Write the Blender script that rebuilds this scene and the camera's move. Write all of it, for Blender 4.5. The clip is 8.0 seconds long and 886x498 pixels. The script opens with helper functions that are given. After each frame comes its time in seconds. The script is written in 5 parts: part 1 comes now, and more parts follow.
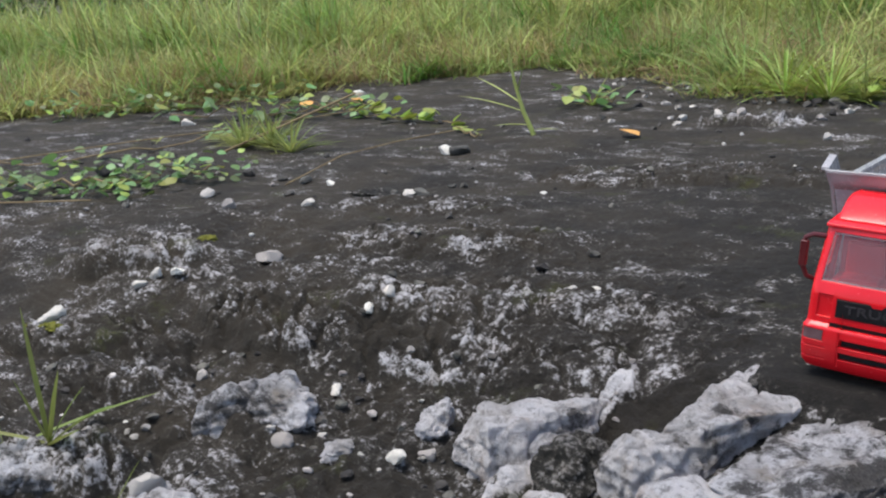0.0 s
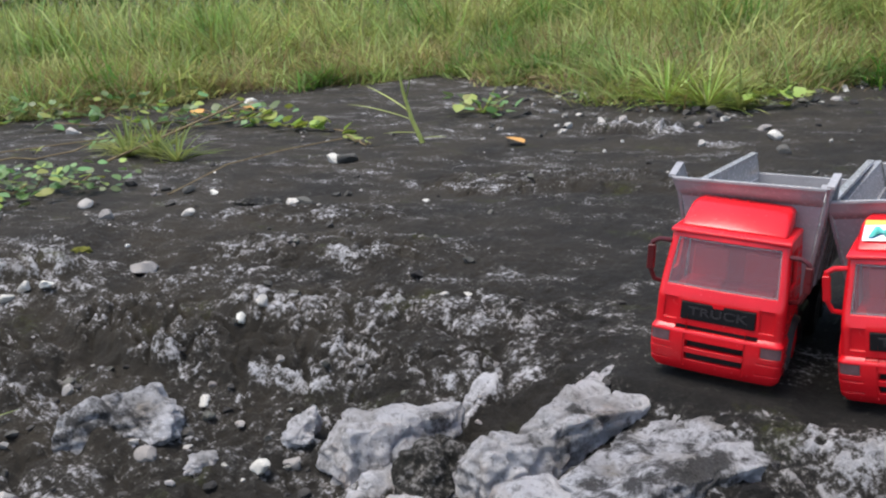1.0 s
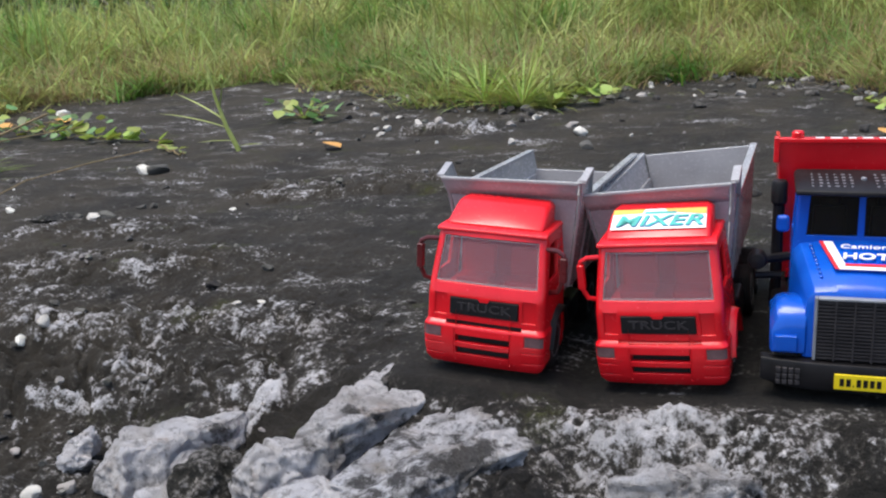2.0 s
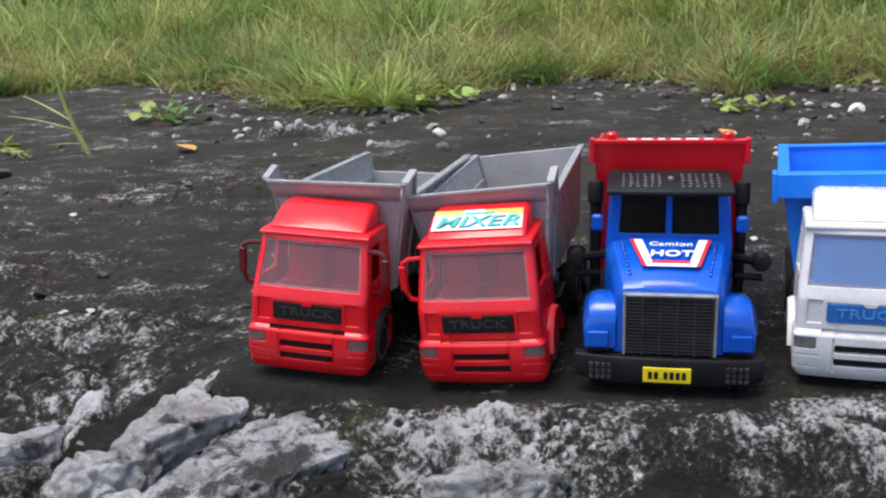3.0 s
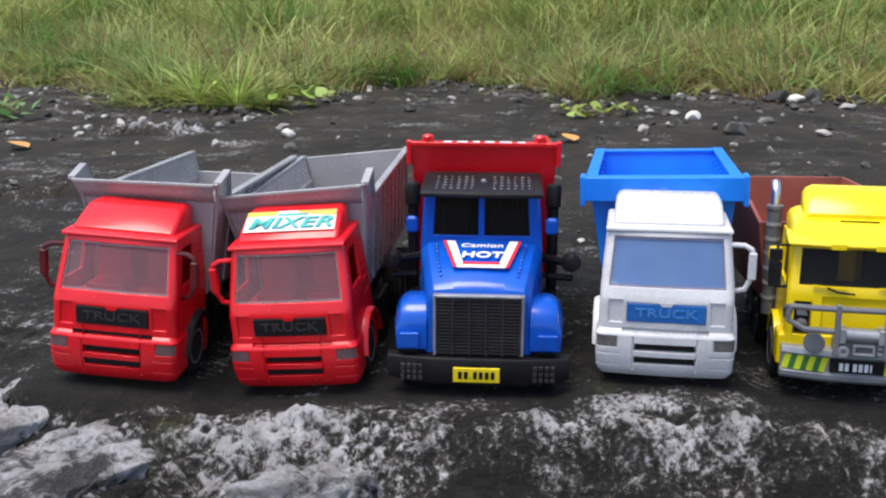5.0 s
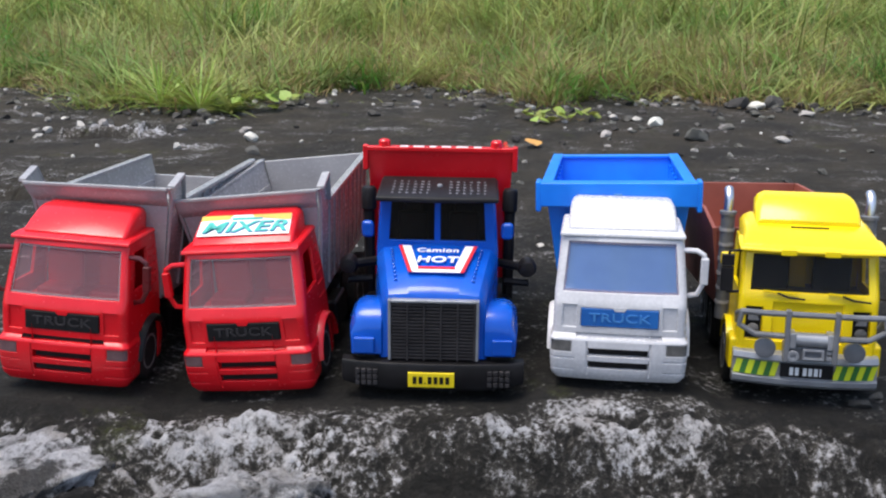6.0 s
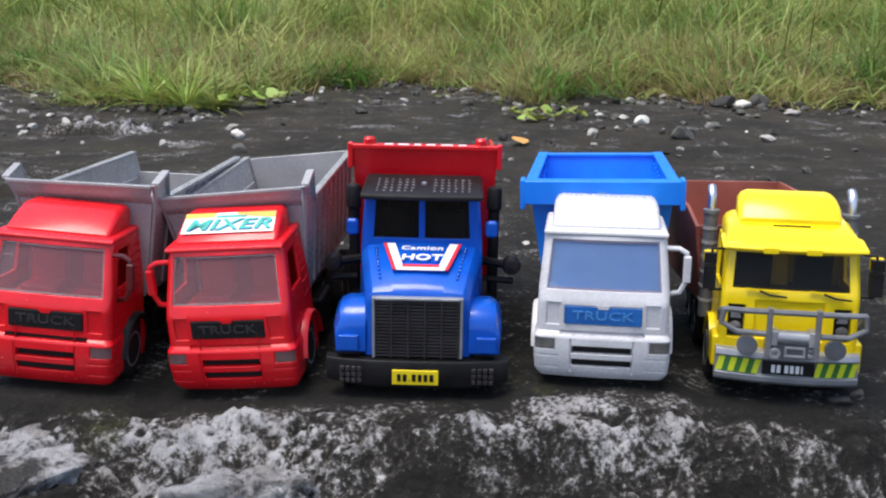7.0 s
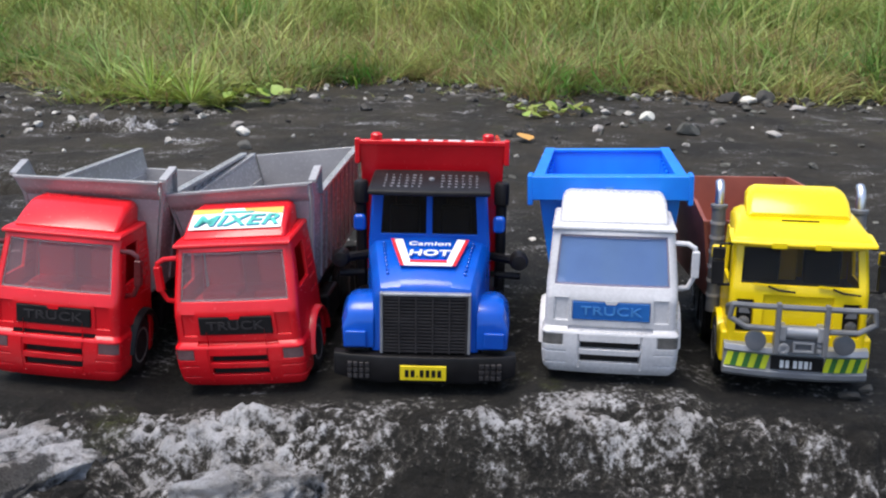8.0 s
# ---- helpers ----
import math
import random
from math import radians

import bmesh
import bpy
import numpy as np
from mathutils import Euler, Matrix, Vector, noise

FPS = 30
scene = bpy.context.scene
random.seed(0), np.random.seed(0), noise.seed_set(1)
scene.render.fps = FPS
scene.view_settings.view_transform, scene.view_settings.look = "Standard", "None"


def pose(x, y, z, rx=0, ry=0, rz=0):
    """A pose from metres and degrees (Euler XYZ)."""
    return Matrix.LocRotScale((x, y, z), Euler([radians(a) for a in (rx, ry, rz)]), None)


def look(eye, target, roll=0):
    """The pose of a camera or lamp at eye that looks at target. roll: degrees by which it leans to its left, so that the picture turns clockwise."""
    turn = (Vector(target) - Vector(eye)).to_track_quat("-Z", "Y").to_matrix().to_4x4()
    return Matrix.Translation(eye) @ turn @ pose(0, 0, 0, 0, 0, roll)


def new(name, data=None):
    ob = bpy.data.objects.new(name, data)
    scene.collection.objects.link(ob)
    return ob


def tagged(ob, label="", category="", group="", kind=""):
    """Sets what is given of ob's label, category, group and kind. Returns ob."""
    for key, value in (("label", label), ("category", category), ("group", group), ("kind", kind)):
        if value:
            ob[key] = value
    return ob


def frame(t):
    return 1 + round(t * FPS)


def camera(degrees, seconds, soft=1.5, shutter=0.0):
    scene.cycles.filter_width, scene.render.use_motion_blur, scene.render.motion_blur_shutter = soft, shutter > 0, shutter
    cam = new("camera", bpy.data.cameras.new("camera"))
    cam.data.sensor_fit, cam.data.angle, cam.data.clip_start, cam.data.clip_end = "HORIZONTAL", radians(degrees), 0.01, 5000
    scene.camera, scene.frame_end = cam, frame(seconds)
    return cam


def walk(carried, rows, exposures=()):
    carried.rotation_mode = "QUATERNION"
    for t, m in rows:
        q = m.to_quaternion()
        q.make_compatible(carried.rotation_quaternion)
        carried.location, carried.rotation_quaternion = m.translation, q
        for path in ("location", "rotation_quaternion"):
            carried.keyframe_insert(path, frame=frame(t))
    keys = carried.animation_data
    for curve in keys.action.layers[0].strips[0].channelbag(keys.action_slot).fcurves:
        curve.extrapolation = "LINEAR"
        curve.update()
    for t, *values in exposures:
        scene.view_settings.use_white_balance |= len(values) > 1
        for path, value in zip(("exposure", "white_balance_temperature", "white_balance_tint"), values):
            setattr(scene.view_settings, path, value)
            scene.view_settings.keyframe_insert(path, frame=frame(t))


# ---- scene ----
cam = camera(49.8, 8.0, soft=2.2)
METRES, EYE, TILT, LEAN, TURN = 0.204, 0.29, -16.16, 4.06, 32.4
ROWS = [
    (0.0, 0.0, 0.0, 0.0, -0.0, 0.0, -0.0),
    (0.5, 0.0777, -0.0245, 0.003, -2.34, 0.21, 0.27),
    (1.0, 0.1727, -0.0536, 0.0019, -5.41, 0.38, 0.86),
    (1.5, 0.3088, -0.089, -0.007, -9.34, 0.33, 2.28),
    (2.0, 0.4669, -0.141, -0.01, -14.01, 0.23, 3.84),
    (3.5, 0.752, -0.2245, -0.0306, -23.14, -0.33, 4.75),
    (4.0, 0.8048, -0.2474, -0.0346, -25.14, -0.44, 4.75),
    (4.5, 0.8454, -0.2626, -0.0409, -26.95, -0.69, 4.83),
    (6.0, 0.9172, -0.2969, -0.0451, -30.33, -0.62, 4.66),
    (6.5, 0.9235, -0.3058, -0.046, -30.78, -0.77, 4.62),
    (7.0, 0.9257, -0.3098, -0.0454, -31.03, -0.82, 4.6),
    (7.5, 0.9217, -0.3072, -0.0439, -30.91, -0.81, 4.6),
    (8.0, 0.9163, -0.3007, -0.0509, -30.79, -0.95, 4.7),
]
EXPOSURE = 0.86
walk(cam, [(t, pose(0, 0, EYE, TILT, LEAN, TURN) @ pose(METRES * x, METRES * y, METRES * z, 90 + pitch, roll, yaw)) for t, x, y, z, yaw, pitch, roll in ROWS], [(0.0, EXPOSURE), (8.0, EXPOSURE)])

# ---- light ----
world = bpy.data.worlds.new("sky")
scene.world = world
world.use_nodes = True
wn = world.node_tree.nodes
sky = wn.new("ShaderNodeTexSky")
sky.sky_type, sky.sun_disc, sky.sun_elevation, sky.sun_rotation = "NISHITA", False, radians(74), radians(240)
sky.dust_density, sky.ozone_density = 3.0, 1.0
world.node_tree.links.new(sky.outputs[0], wn["Background"].inputs[0])
wn["Background"].inputs[1].default_value = 0.14
sun = new("sun", bpy.data.lights.new("sun", "SUN"))
sun.data.energy, sun.data.angle, sun.data.color = 1.9, radians(36), (1.0, 0.96, 0.89)
sun.matrix_world = look((-0.55, 0.35, 2.4), (0, 0.6, 0))

# ---- materials ----


def wire(nt, a, b):
    nt.links.new(a, b)


def material(name, dark, light, scale=60.0, rough=0.4, metal=0.0, bump=0.1, fine=400.0, coat=0.0, per="", spread=0.25, thin=0.0):
    """Two tones in soft blotches, with fine grain in the gloss and in the relief. per: 'object' or 'island' shifts the tone piece by piece."""
    m = bpy.data.materials.new(name)
    m.use_nodes = True
    nt = m.node_tree
    n, bsdf = nt.nodes, nt.nodes["Principled BSDF"]
    co = n.new("ShaderNodeTexCoord")
    big, small = n.new("ShaderNodeTexNoise"), n.new("ShaderNodeTexNoise")
    big.inputs["Scale"].default_value, big.inputs["Detail"].default_value = scale, 6
    small.inputs["Scale"].default_value, small.inputs["Detail"].default_value = fine, 3
    wire(nt, co.outputs["Object"], big.inputs["Vector"])
    wire(nt, co.outputs["Object"], small.inputs["Vector"])
    mix = n.new("ShaderNodeMix")
    mix.data_type = "RGBA"
    mix.inputs[6].default_value, mix.inputs[7].default_value = (*dark, 1), (*light, 1)
    ramp = n.new("ShaderNodeMapRange")
    ramp.inputs[1].default_value, ramp.inputs[2].default_value = 0.32, 0.68
    wire(nt, big.outputs[0], ramp.inputs[0])
    wire(nt, ramp.outputs[0], mix.inputs[0])
    colour = mix.outputs[2]
    if per:
        hsv = n.new("ShaderNodeHueSaturation")
        if per == "object":
            rnd = n.new("ShaderNodeObjectInfo").outputs["Random"]
        else:
            rnd = n.new("ShaderNodeNewGeometry").outputs["Random Per Island"]
        for socket, lo, hi in (("Value", 1 - spread * 1.6, 1 + spread * 1.6), ("Hue", 0.5 - spread * 0.12, 0.5 + spread * 0.12)):
            r = n.new("ShaderNodeMapRange")
            r.inputs[3].default_value, r.inputs[4].default_value = lo, hi
            wire(nt, rnd, r.inputs[0])
            wire(nt, r.outputs[0], hsv.inputs[socket])
        wire(nt, colour, hsv.inputs["Color"])
        colour = hsv.outputs[0]
    wire(nt, colour, bsdf.inputs["Base Color"])
    gloss = n.new("ShaderNodeMapRange")
    gloss.inputs[3].default_value, gloss.inputs[4].default_value = max(rough - 0.1, 0.03), min(rough + 0.12, 1)
    wire(nt, small.outputs[0], gloss.inputs[0])
    wire(nt, gloss.outputs[0], bsdf.inputs["Roughness"])
    bsdf.inputs["Metallic"].default_value = metal
    bsdf.inputs["Coat Weight"].default_value = coat
    if bump:
        b = n.new("ShaderNodeBump")
        b.inputs["Strength"].default_value, b.inputs["Distance"].default_value = bump, 0.001
        wire(nt, small.outputs[0], b.inputs["Height"])
        wire(nt, b.outputs[0], bsdf.inputs["Normal"])
    if thin:
        through_light, join = n.new("ShaderNodeBsdfTranslucent"), n.new("ShaderNodeMixShader")
        join.inputs[0].default_value = thin
        wire(nt, colour, through_light.inputs[0])
        wire(nt, bsdf.outputs[0], join.inputs[1])
        wire(nt, through_light.outputs[0], join.inputs[2])
        wire(nt, join.outputs[0], n["Material Output"].inputs[0])
    return m


def rock_material(name, crust, pale, cover, warm=(0.30, 0.22, 0.15), moss=0.25, banded=False):
    """Weathered limestone: pale stone under a black crust, with lichen flecks, warm stains and moss. Crests are painted
    paler and creases darker, as light would leave them. cover: share of crust.
    """
    m = bpy.data.materials.new(name)
    m.use_nodes = True
    nt = m.node_tree
    n, bsdf = nt.nodes, nt.nodes["Principled BSDF"]
    geo = n.new("ShaderNodeNewGeometry").outputs["Position"]

    def fbm(scale, detail=8, roughness=0.6, stretch=(1, 1, 1)):
        mp = n.new("ShaderNodeMapping")
        mp.inputs["Scale"].default_value = stretch
        t = n.new("ShaderNodeTexNoise")
        t.inputs["Scale"].default_value, t.inputs["Detail"].default_value, t.inputs["Roughness"].default_value = scale, detail, roughness
        wire(nt, geo, mp.inputs["Vector"])
        wire(nt, mp.outputs[0], t.inputs["Vector"])
        return t.outputs[0]

    def span(a, lo, hi, to0=0.0, to1=1.0):
        r = n.new("ShaderNodeMapRange")
        for i, v in ((1, lo), (2, hi), (3, to0), (4, to1)):
            r.inputs[i].default_value = v
        wire(nt, a, r.inputs[0])
        return r.outputs[0]

    def calc(op, a, b):
        c = n.new("ShaderNodeMath")
        c.operation, c.use_clamp = op, op != "ADD"
        for i, v in enumerate((a, b)):
            if isinstance(v, (int, float)):
                c.inputs[i].default_value = v
            else:
                wire(nt, v, c.inputs[i])
        return c.outputs[0]

    def blend(f, a, b):
        x = n.new("ShaderNodeMix")
        x.data_type = "RGBA"
        wire(nt, f, x.inputs[0])
        for i, v in ((6, a), (7, b)):
            if isinstance(v, tuple):
                x.inputs[i].default_value = (*v, 1)
            else:
                wire(nt, v, x.inputs[i])
        return x.outputs[2]

    region, lichen, fleck, grain = fbm(5, 7, 0.62), fbm(48, 10, 0.72, (1, 1.35, 1)), fbm(230, 6, 0.7), fbm(1000, 3)
    curved = n.new("ShaderNodeNewGeometry").outputs["Pointiness"]
    stone = blend(span(fbm(28), 0.48, 0.72), pale, warm)
    stone = blend(span(grain, 0.3, 0.75), tuple(c * 0.72 for c in pale), stone)
    stone = blend(span(fbm(75, 9, 0.75), 0.50, 0.64, 0, 0.7), stone, tuple(c * 0.16 for c in pale))
    stone = blend(span(fbm(16, 8, 0.7), 0.48, 0.64, 0, 0.6), stone, tuple(c * 0.35 for c in pale))
    dark = blend(span(fbm(3.5, 5), 0.42, 0.58), crust, (crust[0] * 0.72, crust[1] * 0.78, crust[2] * 1.0))
    dark = blend(span(fbm(90), 0.3, 0.7), dark, tuple(c * 2.0 for c in crust))
    show = calc("ADD", calc("ADD", span(region, 0.3, 0.7, -0.24, 0.24), span(lichen, 0.2, 0.8, -0.42, 0.42)), span(fleck, 0.25, 0.75, -0.60, 0.60))
    # highlights on small bumps put into the colour: crests paler, creases darker
    show = calc("ADD", show, span(curved, 0.46, 0.56, -0.12, 0.26))
    if banded:
        sep = n.new("ShaderNodeSeparateXYZ")
        wire(nt, geo, sep.inputs[0])
        shelf = calc("MULTIPLY", calc("MULTIPLY", calc("MULTIPLY", span(sep.outputs[1], 0.66, 0.60), span(sep.outputs[1], 0.2, 0.4)), span(sep.outputs[0], -0.14, -0.02)), span(sep.outputs[0], 0.06, 0.24, 1.0, 0.0))
        show = calc("ADD", show, span(shelf, 0, 1, 0.0, 0.36))
        show = calc("ADD", show, span(fbm(13, 8, 0.6, (1, 1.6, 1)), 0.36, 0.64, -0.28, 0.30))
        show = calc("ADD", show, span(sep.outputs[1], 0.70, 0.95, 0.0, -0.13))
        show = calc("ADD", show, span(sep.outputs[0], -0.18, -0.42, 0.0, 0.05))
        show = calc("ADD", show, span(sep.outputs[1], 0.00, 0.34, -0.13, 0.0))
        # share of bare stone, and painted shade by the trucks where below zero
        bare = n.new("ShaderNodeAttribute")
        bare.attribute_name = "bare"
        show = calc("ADD", show, span(bare.outputs["Fac"], -0.5, 0.7, -0.45, 0.63))
        wander = span(fbm(2.2, 5), 0.3, 0.7, -0.12, 0.12)
        dark = blend(calc("MULTIPLY", calc("MAXIMUM", calc("MAXIMUM", span(calc("ADD", sep.outputs[0], wander), -0.10, -0.55), span(calc("ADD", sep.outputs[1], wander), 0.90, 1.30)), calc("MAXIMUM", span(calc("ADD", sep.outputs[1], wander), 0.30, -0.05), span(calc("ADD", sep.outputs[0], wander), 0.60, 1.00))), span(fbm(7, 6), 0.36, 0.60, 0.25, 1.0)), dark, (0.050, 0.042, 0.030))
    film = span(show, cover - 0.30, cover + 0.10, 0.0, 0.75)
    colour = blend(film, dark, (pale[0] * 0.15, pale[1] * 0.14, pale[2] * 0.12))
    colour = blend(span(show, cover - 0.02, cover + 0.34), colour, stone)
    green = calc("MULTIPLY", span(fbm(11, 7), 0.60, 0.72, 0, moss), span(fbm(160), 0.35, 0.6))
    colour = blend(green, colour, (0.085, 0.10, 0.015))
    wire(nt, colour, bsdf.inputs["Base Color"])
    bsdf.inputs["Specular IOR Level"].default_value = 0.25
    wire(nt, span(fleck, 0.3, 0.7, 0.7, 0.98), bsdf.inputs["Roughness"])
    relief = calc("ADD", span(lichen, 0, 1, 0, 1.2), calc("ADD", span(fleck, 0, 1, 0, 0.7), span(grain, 0, 1, 0, 0.25)))
    b = n.new("ShaderNodeBump")
    b.inputs["Strength"].default_value, b.inputs["Distance"].default_value = 1.0, 0.010
    wire(nt, relief, b.inputs["Height"])
    wire(nt, b.outputs[0], bsdf.inputs["Normal"])
    return m


def ledge_material(name, pale, grey, stain, crust, share):
    """Broken limestone face: broad pale and grey tones, rusty stains, thin dark crust in patches and pits. share: where crust begins."""
    m = bpy.data.materials.new(name)
    m.use_nodes = True
    nt = m.node_tree
    n, bsdf = nt.nodes, nt.nodes["Principled BSDF"]
    geo = n.new("ShaderNodeNewGeometry").outputs["Position"]

    def cloud(scale, lo, hi, top=1.0, detail=8, roughness=0.65, stretch=(1, 1, 1), shift=0.0):
        mp, t, r = n.new("ShaderNodeMapping"), n.new("ShaderNodeTexNoise"), n.new("ShaderNodeMapRange")
        mp.inputs["Scale"].default_value, mp.inputs["Location"].default_value = stretch, (shift, shift, shift)
        t.inputs["Scale"].default_value, t.inputs["Detail"].default_value, t.inputs["Roughness"].default_value = scale, detail, roughness
        t.inputs["Distortion"].default_value = 0.15
        r.inputs[1].default_value, r.inputs[2].default_value, r.inputs[4].default_value = lo, hi, top
        wire(nt, geo, mp.inputs["Vector"])
        wire(nt, mp.outputs[0], t.inputs["Vector"])
        wire(nt, t.outputs[0], r.inputs[0])
        return r.outputs[0], t.outputs[0]

    def over(f, under, colour):
        x = n.new("ShaderNodeMix")
        x.data_type = "RGBA"
        wire(nt, f, x.inputs[0])
        if isinstance(under, tuple):
            x.inputs[6].default_value = (*under, 1)
        else:
            wire(nt, under, x.inputs[6])
        x.inputs[7].default_value = (*colour, 1)
        return x.outputs[2]

    c = over(cloud(19, 0.48, 0.66, 0.85, 9, 0.6, (1, 1, 2.2))[0], pale, grey)
    c = over(cloud(24, 0.56, 0.70, 0.8, 6, 0.6, shift=3.1)[0], c, stain)
    patch, _ = cloud(30, share, share + 0.09, 0.94, 10, 0.74, shift=7.7)
    c = over(patch, c, crust)
    c = over(cloud(85, 0.52, 0.64, 0.62, 9, 0.75, (1, 1.3, 1), 1.9)[0], c, tuple(v * 0.22 for v in grey))
    pits, pit_field = cloud(170, 0.57, 0.68, 0.8, 8, 0.74)
    c = over(pits, c, tuple(v * 1.6 for v in crust))
    grain_mask, grain = cloud(700, 0.35, 0.75, 0.35, 3)
    c = over(grain_mask, c, grey)
    wire(nt, c, bsdf.inputs["Base Color"])
    bsdf.inputs["Roughness"].default_value, bsdf.inputs["Specular IOR Level"].default_value = 0.78, 0.3
    total = None
    for field, w in ((pit_field, -1.1), (cloud(60, 0, 1, 1, 10, 0.7)[1], 1.0), (grain, 0.22)):
        k = n.new("ShaderNodeMath")
        k.operation = "MULTIPLY_ADD"
        k.inputs[1].default_value = w
        wire(nt, field, k.inputs[0])
        if total is not None:
            wire(nt, total, k.inputs[2])
        total = k.outputs[0]
    b = n.new("ShaderNodeBump")
    b.inputs["Strength"].default_value, b.inputs["Distance"].default_value = 1.0, 0.014
    wire(nt, total, b.inputs["Height"])
    wire(nt, b.outputs[0], bsdf.inputs["Normal"])
    return m


def window_plastic(name, tint, haze, amount):
    """Clear sheet of scuffed plastic: tinted see-through with a milky share."""
    m = bpy.data.materials.new(name)
    m.use_nodes = True
    nt = m.node_tree
    n, bsdf, out = nt.nodes, nt.nodes["Principled BSDF"], nt.nodes["Material Output"]
    clear, mix, noise_t, r = n.new("ShaderNodeBsdfTransparent"), n.new("ShaderNodeMixShader"), n.new("ShaderNodeTexNoise"), n.new("ShaderNodeMapRange")
    co = n.new("ShaderNodeTexCoord")
    clear.inputs[0].default_value = (*tint, 1)
    bsdf.inputs["Base Color"].default_value, bsdf.inputs["Roughness"].default_value = (*haze, 1), 0.22
    noise_t.inputs["Scale"].default_value, noise_t.inputs["Detail"].default_value = 45, 5
    r.inputs[1].default_value, r.inputs[2].default_value, r.inputs[3].default_value, r.inputs[4].default_value = 0.3, 0.7, amount - 0.04, amount + 0.04
    wire(nt, co.outputs["Object"], noise_t.inputs["Vector"])
    wire(nt, noise_t.outputs[0], r.inputs[0])
    wire(nt, r.outputs[0], mix.inputs[0])
    wire(nt, clear.outputs[0], mix.inputs[1])
    wire(nt, bsdf.outputs[0], mix.inputs[2])
    wire(nt, mix.outputs[0], out.inputs[0])
    return m


RED = material("red plastic", (0.60, 0.007, 0.014), (0.73, 0.012, 0.020), 30, 0.22, bump=0.012)
BLUE = material("blue plastic", (0.002, 0.066, 0.42), (0.004, 0.105, 0.56), 30, 0.21, bump=0.012)
BED_BLUE = material("azure plastic", (0.003, 0.17, 0.74), (0.006, 0.24, 0.86), 30, 0.35, bump=0.02)
WHITE = material("white plastic", (0.52, 0.515, 0.535), (0.62, 0.615, 0.635), 40, 0.26, bump=0.012)
YELLOW = material("yellow plastic", (0.76, 0.55, 0.004), (0.88, 0.67, 0.01), 30, 0.21, bump=0.012)
GREY = material("grey plastic", (0.27, 0.265, 0.272), (0.35, 0.345, 0.352), 35, 0.24, bump=0.06, coat=0.4)
BROWN = material("brick red plastic", (0.22, 0.06, 0.04), (0.32, 0.09, 0.06), 35, 0.45, bump=0.06)
BLACK = material("black plastic", (0.007, 0.0065, 0.007), (0.015, 0.014, 0.0155), 60, 0.42, bump=0.06)
MAROON = material("dark red plastic", (0.06, 0.006, 0.008), (0.11, 0.01, 0.012), 60, 0.3, bump=0.012)
RUBBER = material("tyre rubber", (0.012, 0.012, 0.012), (0.03, 0.028, 0.026), 80, 0.75, bump=0.3)
SILVER = material("silver plastic", (0.25, 0.26, 0.285), (0.36, 0.37, 0.395), 60, 0.32, metal=0.35, bump=0.02)
INK = material("faint black relief", (0.03, 0.028, 0.03), (0.05, 0.046, 0.048), 60, 0.3, bump=0)
GUNMETAL = material("dark grey plastic", (0.10, 0.105, 0.115), (0.17, 0.175, 0.19), 60, 0.35, bump=0.02)
CHROME = material("chrome plating", (0.62, 0.63, 0.66), (0.75, 0.75, 0.78), 60, 0.30, metal=1.0, bump=0.02)
RED_LENS = material("smoked red lens", (0.09, 0.045, 0.05), (0.15, 0.085, 0.09), 120, 0.22, bump=0.2)
LENS = material("smoked lens", (0.05, 0.05, 0.05), (0.14, 0.135, 0.13), 120, 0.22, bump=0.2)
DECAL_BLUE = material("blue decal", (0.015, 0.10, 0.36), (0.02, 0.14, 0.44), 50, 0.3, bump=0.03)
PALE_BLUE = material("pale blue print", (0.05, 0.20, 0.50), (0.07, 0.25, 0.56), 50, 0.35, bump=0)
PAPER = material("white print", (0.78, 0.78, 0.78), (0.86, 0.86, 0.86), 50, 0.35, bump=0)
RED_PRINT = material("red print", (0.62, 0.02, 0.03), (0.72, 0.03, 0.04), 50, 0.35, bump=0)
ORANGE_PRINT = material("orange print", (0.85, 0.30, 0.03), (0.9, 0.5, 0.04), 30, 0.35, bump=0)
TEAL_PRINT = material("teal print", (0.0, 0.30, 0.27), (0.0, 0.40, 0.35), 60, 0.35, bump=0)
PLATE_YELLOW = material("yellow print", (0.80, 0.60, 0.01), (0.88, 0.68, 0.02), 50, 0.35, bump=0)
HAZARD = material("lime print", (0.55, 0.62, 0.02), (0.62, 0.70, 0.03), 50, 0.35, bump=0)
HAZARD_DARK = material("green print", (0.03, 0.14, 0.03), (0.05, 0.18, 0.04), 50, 0.35, bump=0)
SMOKE_GLASS = window_plastic("smoke window", (0.85, 0.72, 0.75), (0.30, 0.165, 0.185), 0.42)
BLUE_GLASS = window_plastic("blue window", (0.45, 0.62, 0.95), (0.20, 0.33, 0.62), 0.55)
DARK_GLASS = window_plastic("dark window", (0.62, 0.55, 0.45), (0.04, 0.036, 0.032), 0.24)
EDGE_GLASS = window_plastic("pale window edge", (0.9, 0.85, 0.86), (0.50, 0.40, 0.42), 0.34)
GROUND = rock_material("crusted limestone", (0.0135, 0.0125, 0.0108), (0.84, 0.83, 0.85), 0.32, moss=0.6, banded=True)
LEDGE = ledge_material("bare limestone", (0.88, 0.865, 0.88), (0.40, 0.375, 0.355), (0.44, 0.31, 0.22), (0.030, 0.028, 0.025), 0.55)
MOTTLED = ledge_material("mottled limestone", (0.86, 0.855, 0.88), (0.32, 0.305, 0.295), (0.30, 0.25, 0.18), (0.020, 0.019, 0.0175), 0.485)
CRUSTED = rock_material("dark limestone", (0.013, 0.013, 0.011), (0.46, 0.44, 0.42), 0.22, moss=0.4)
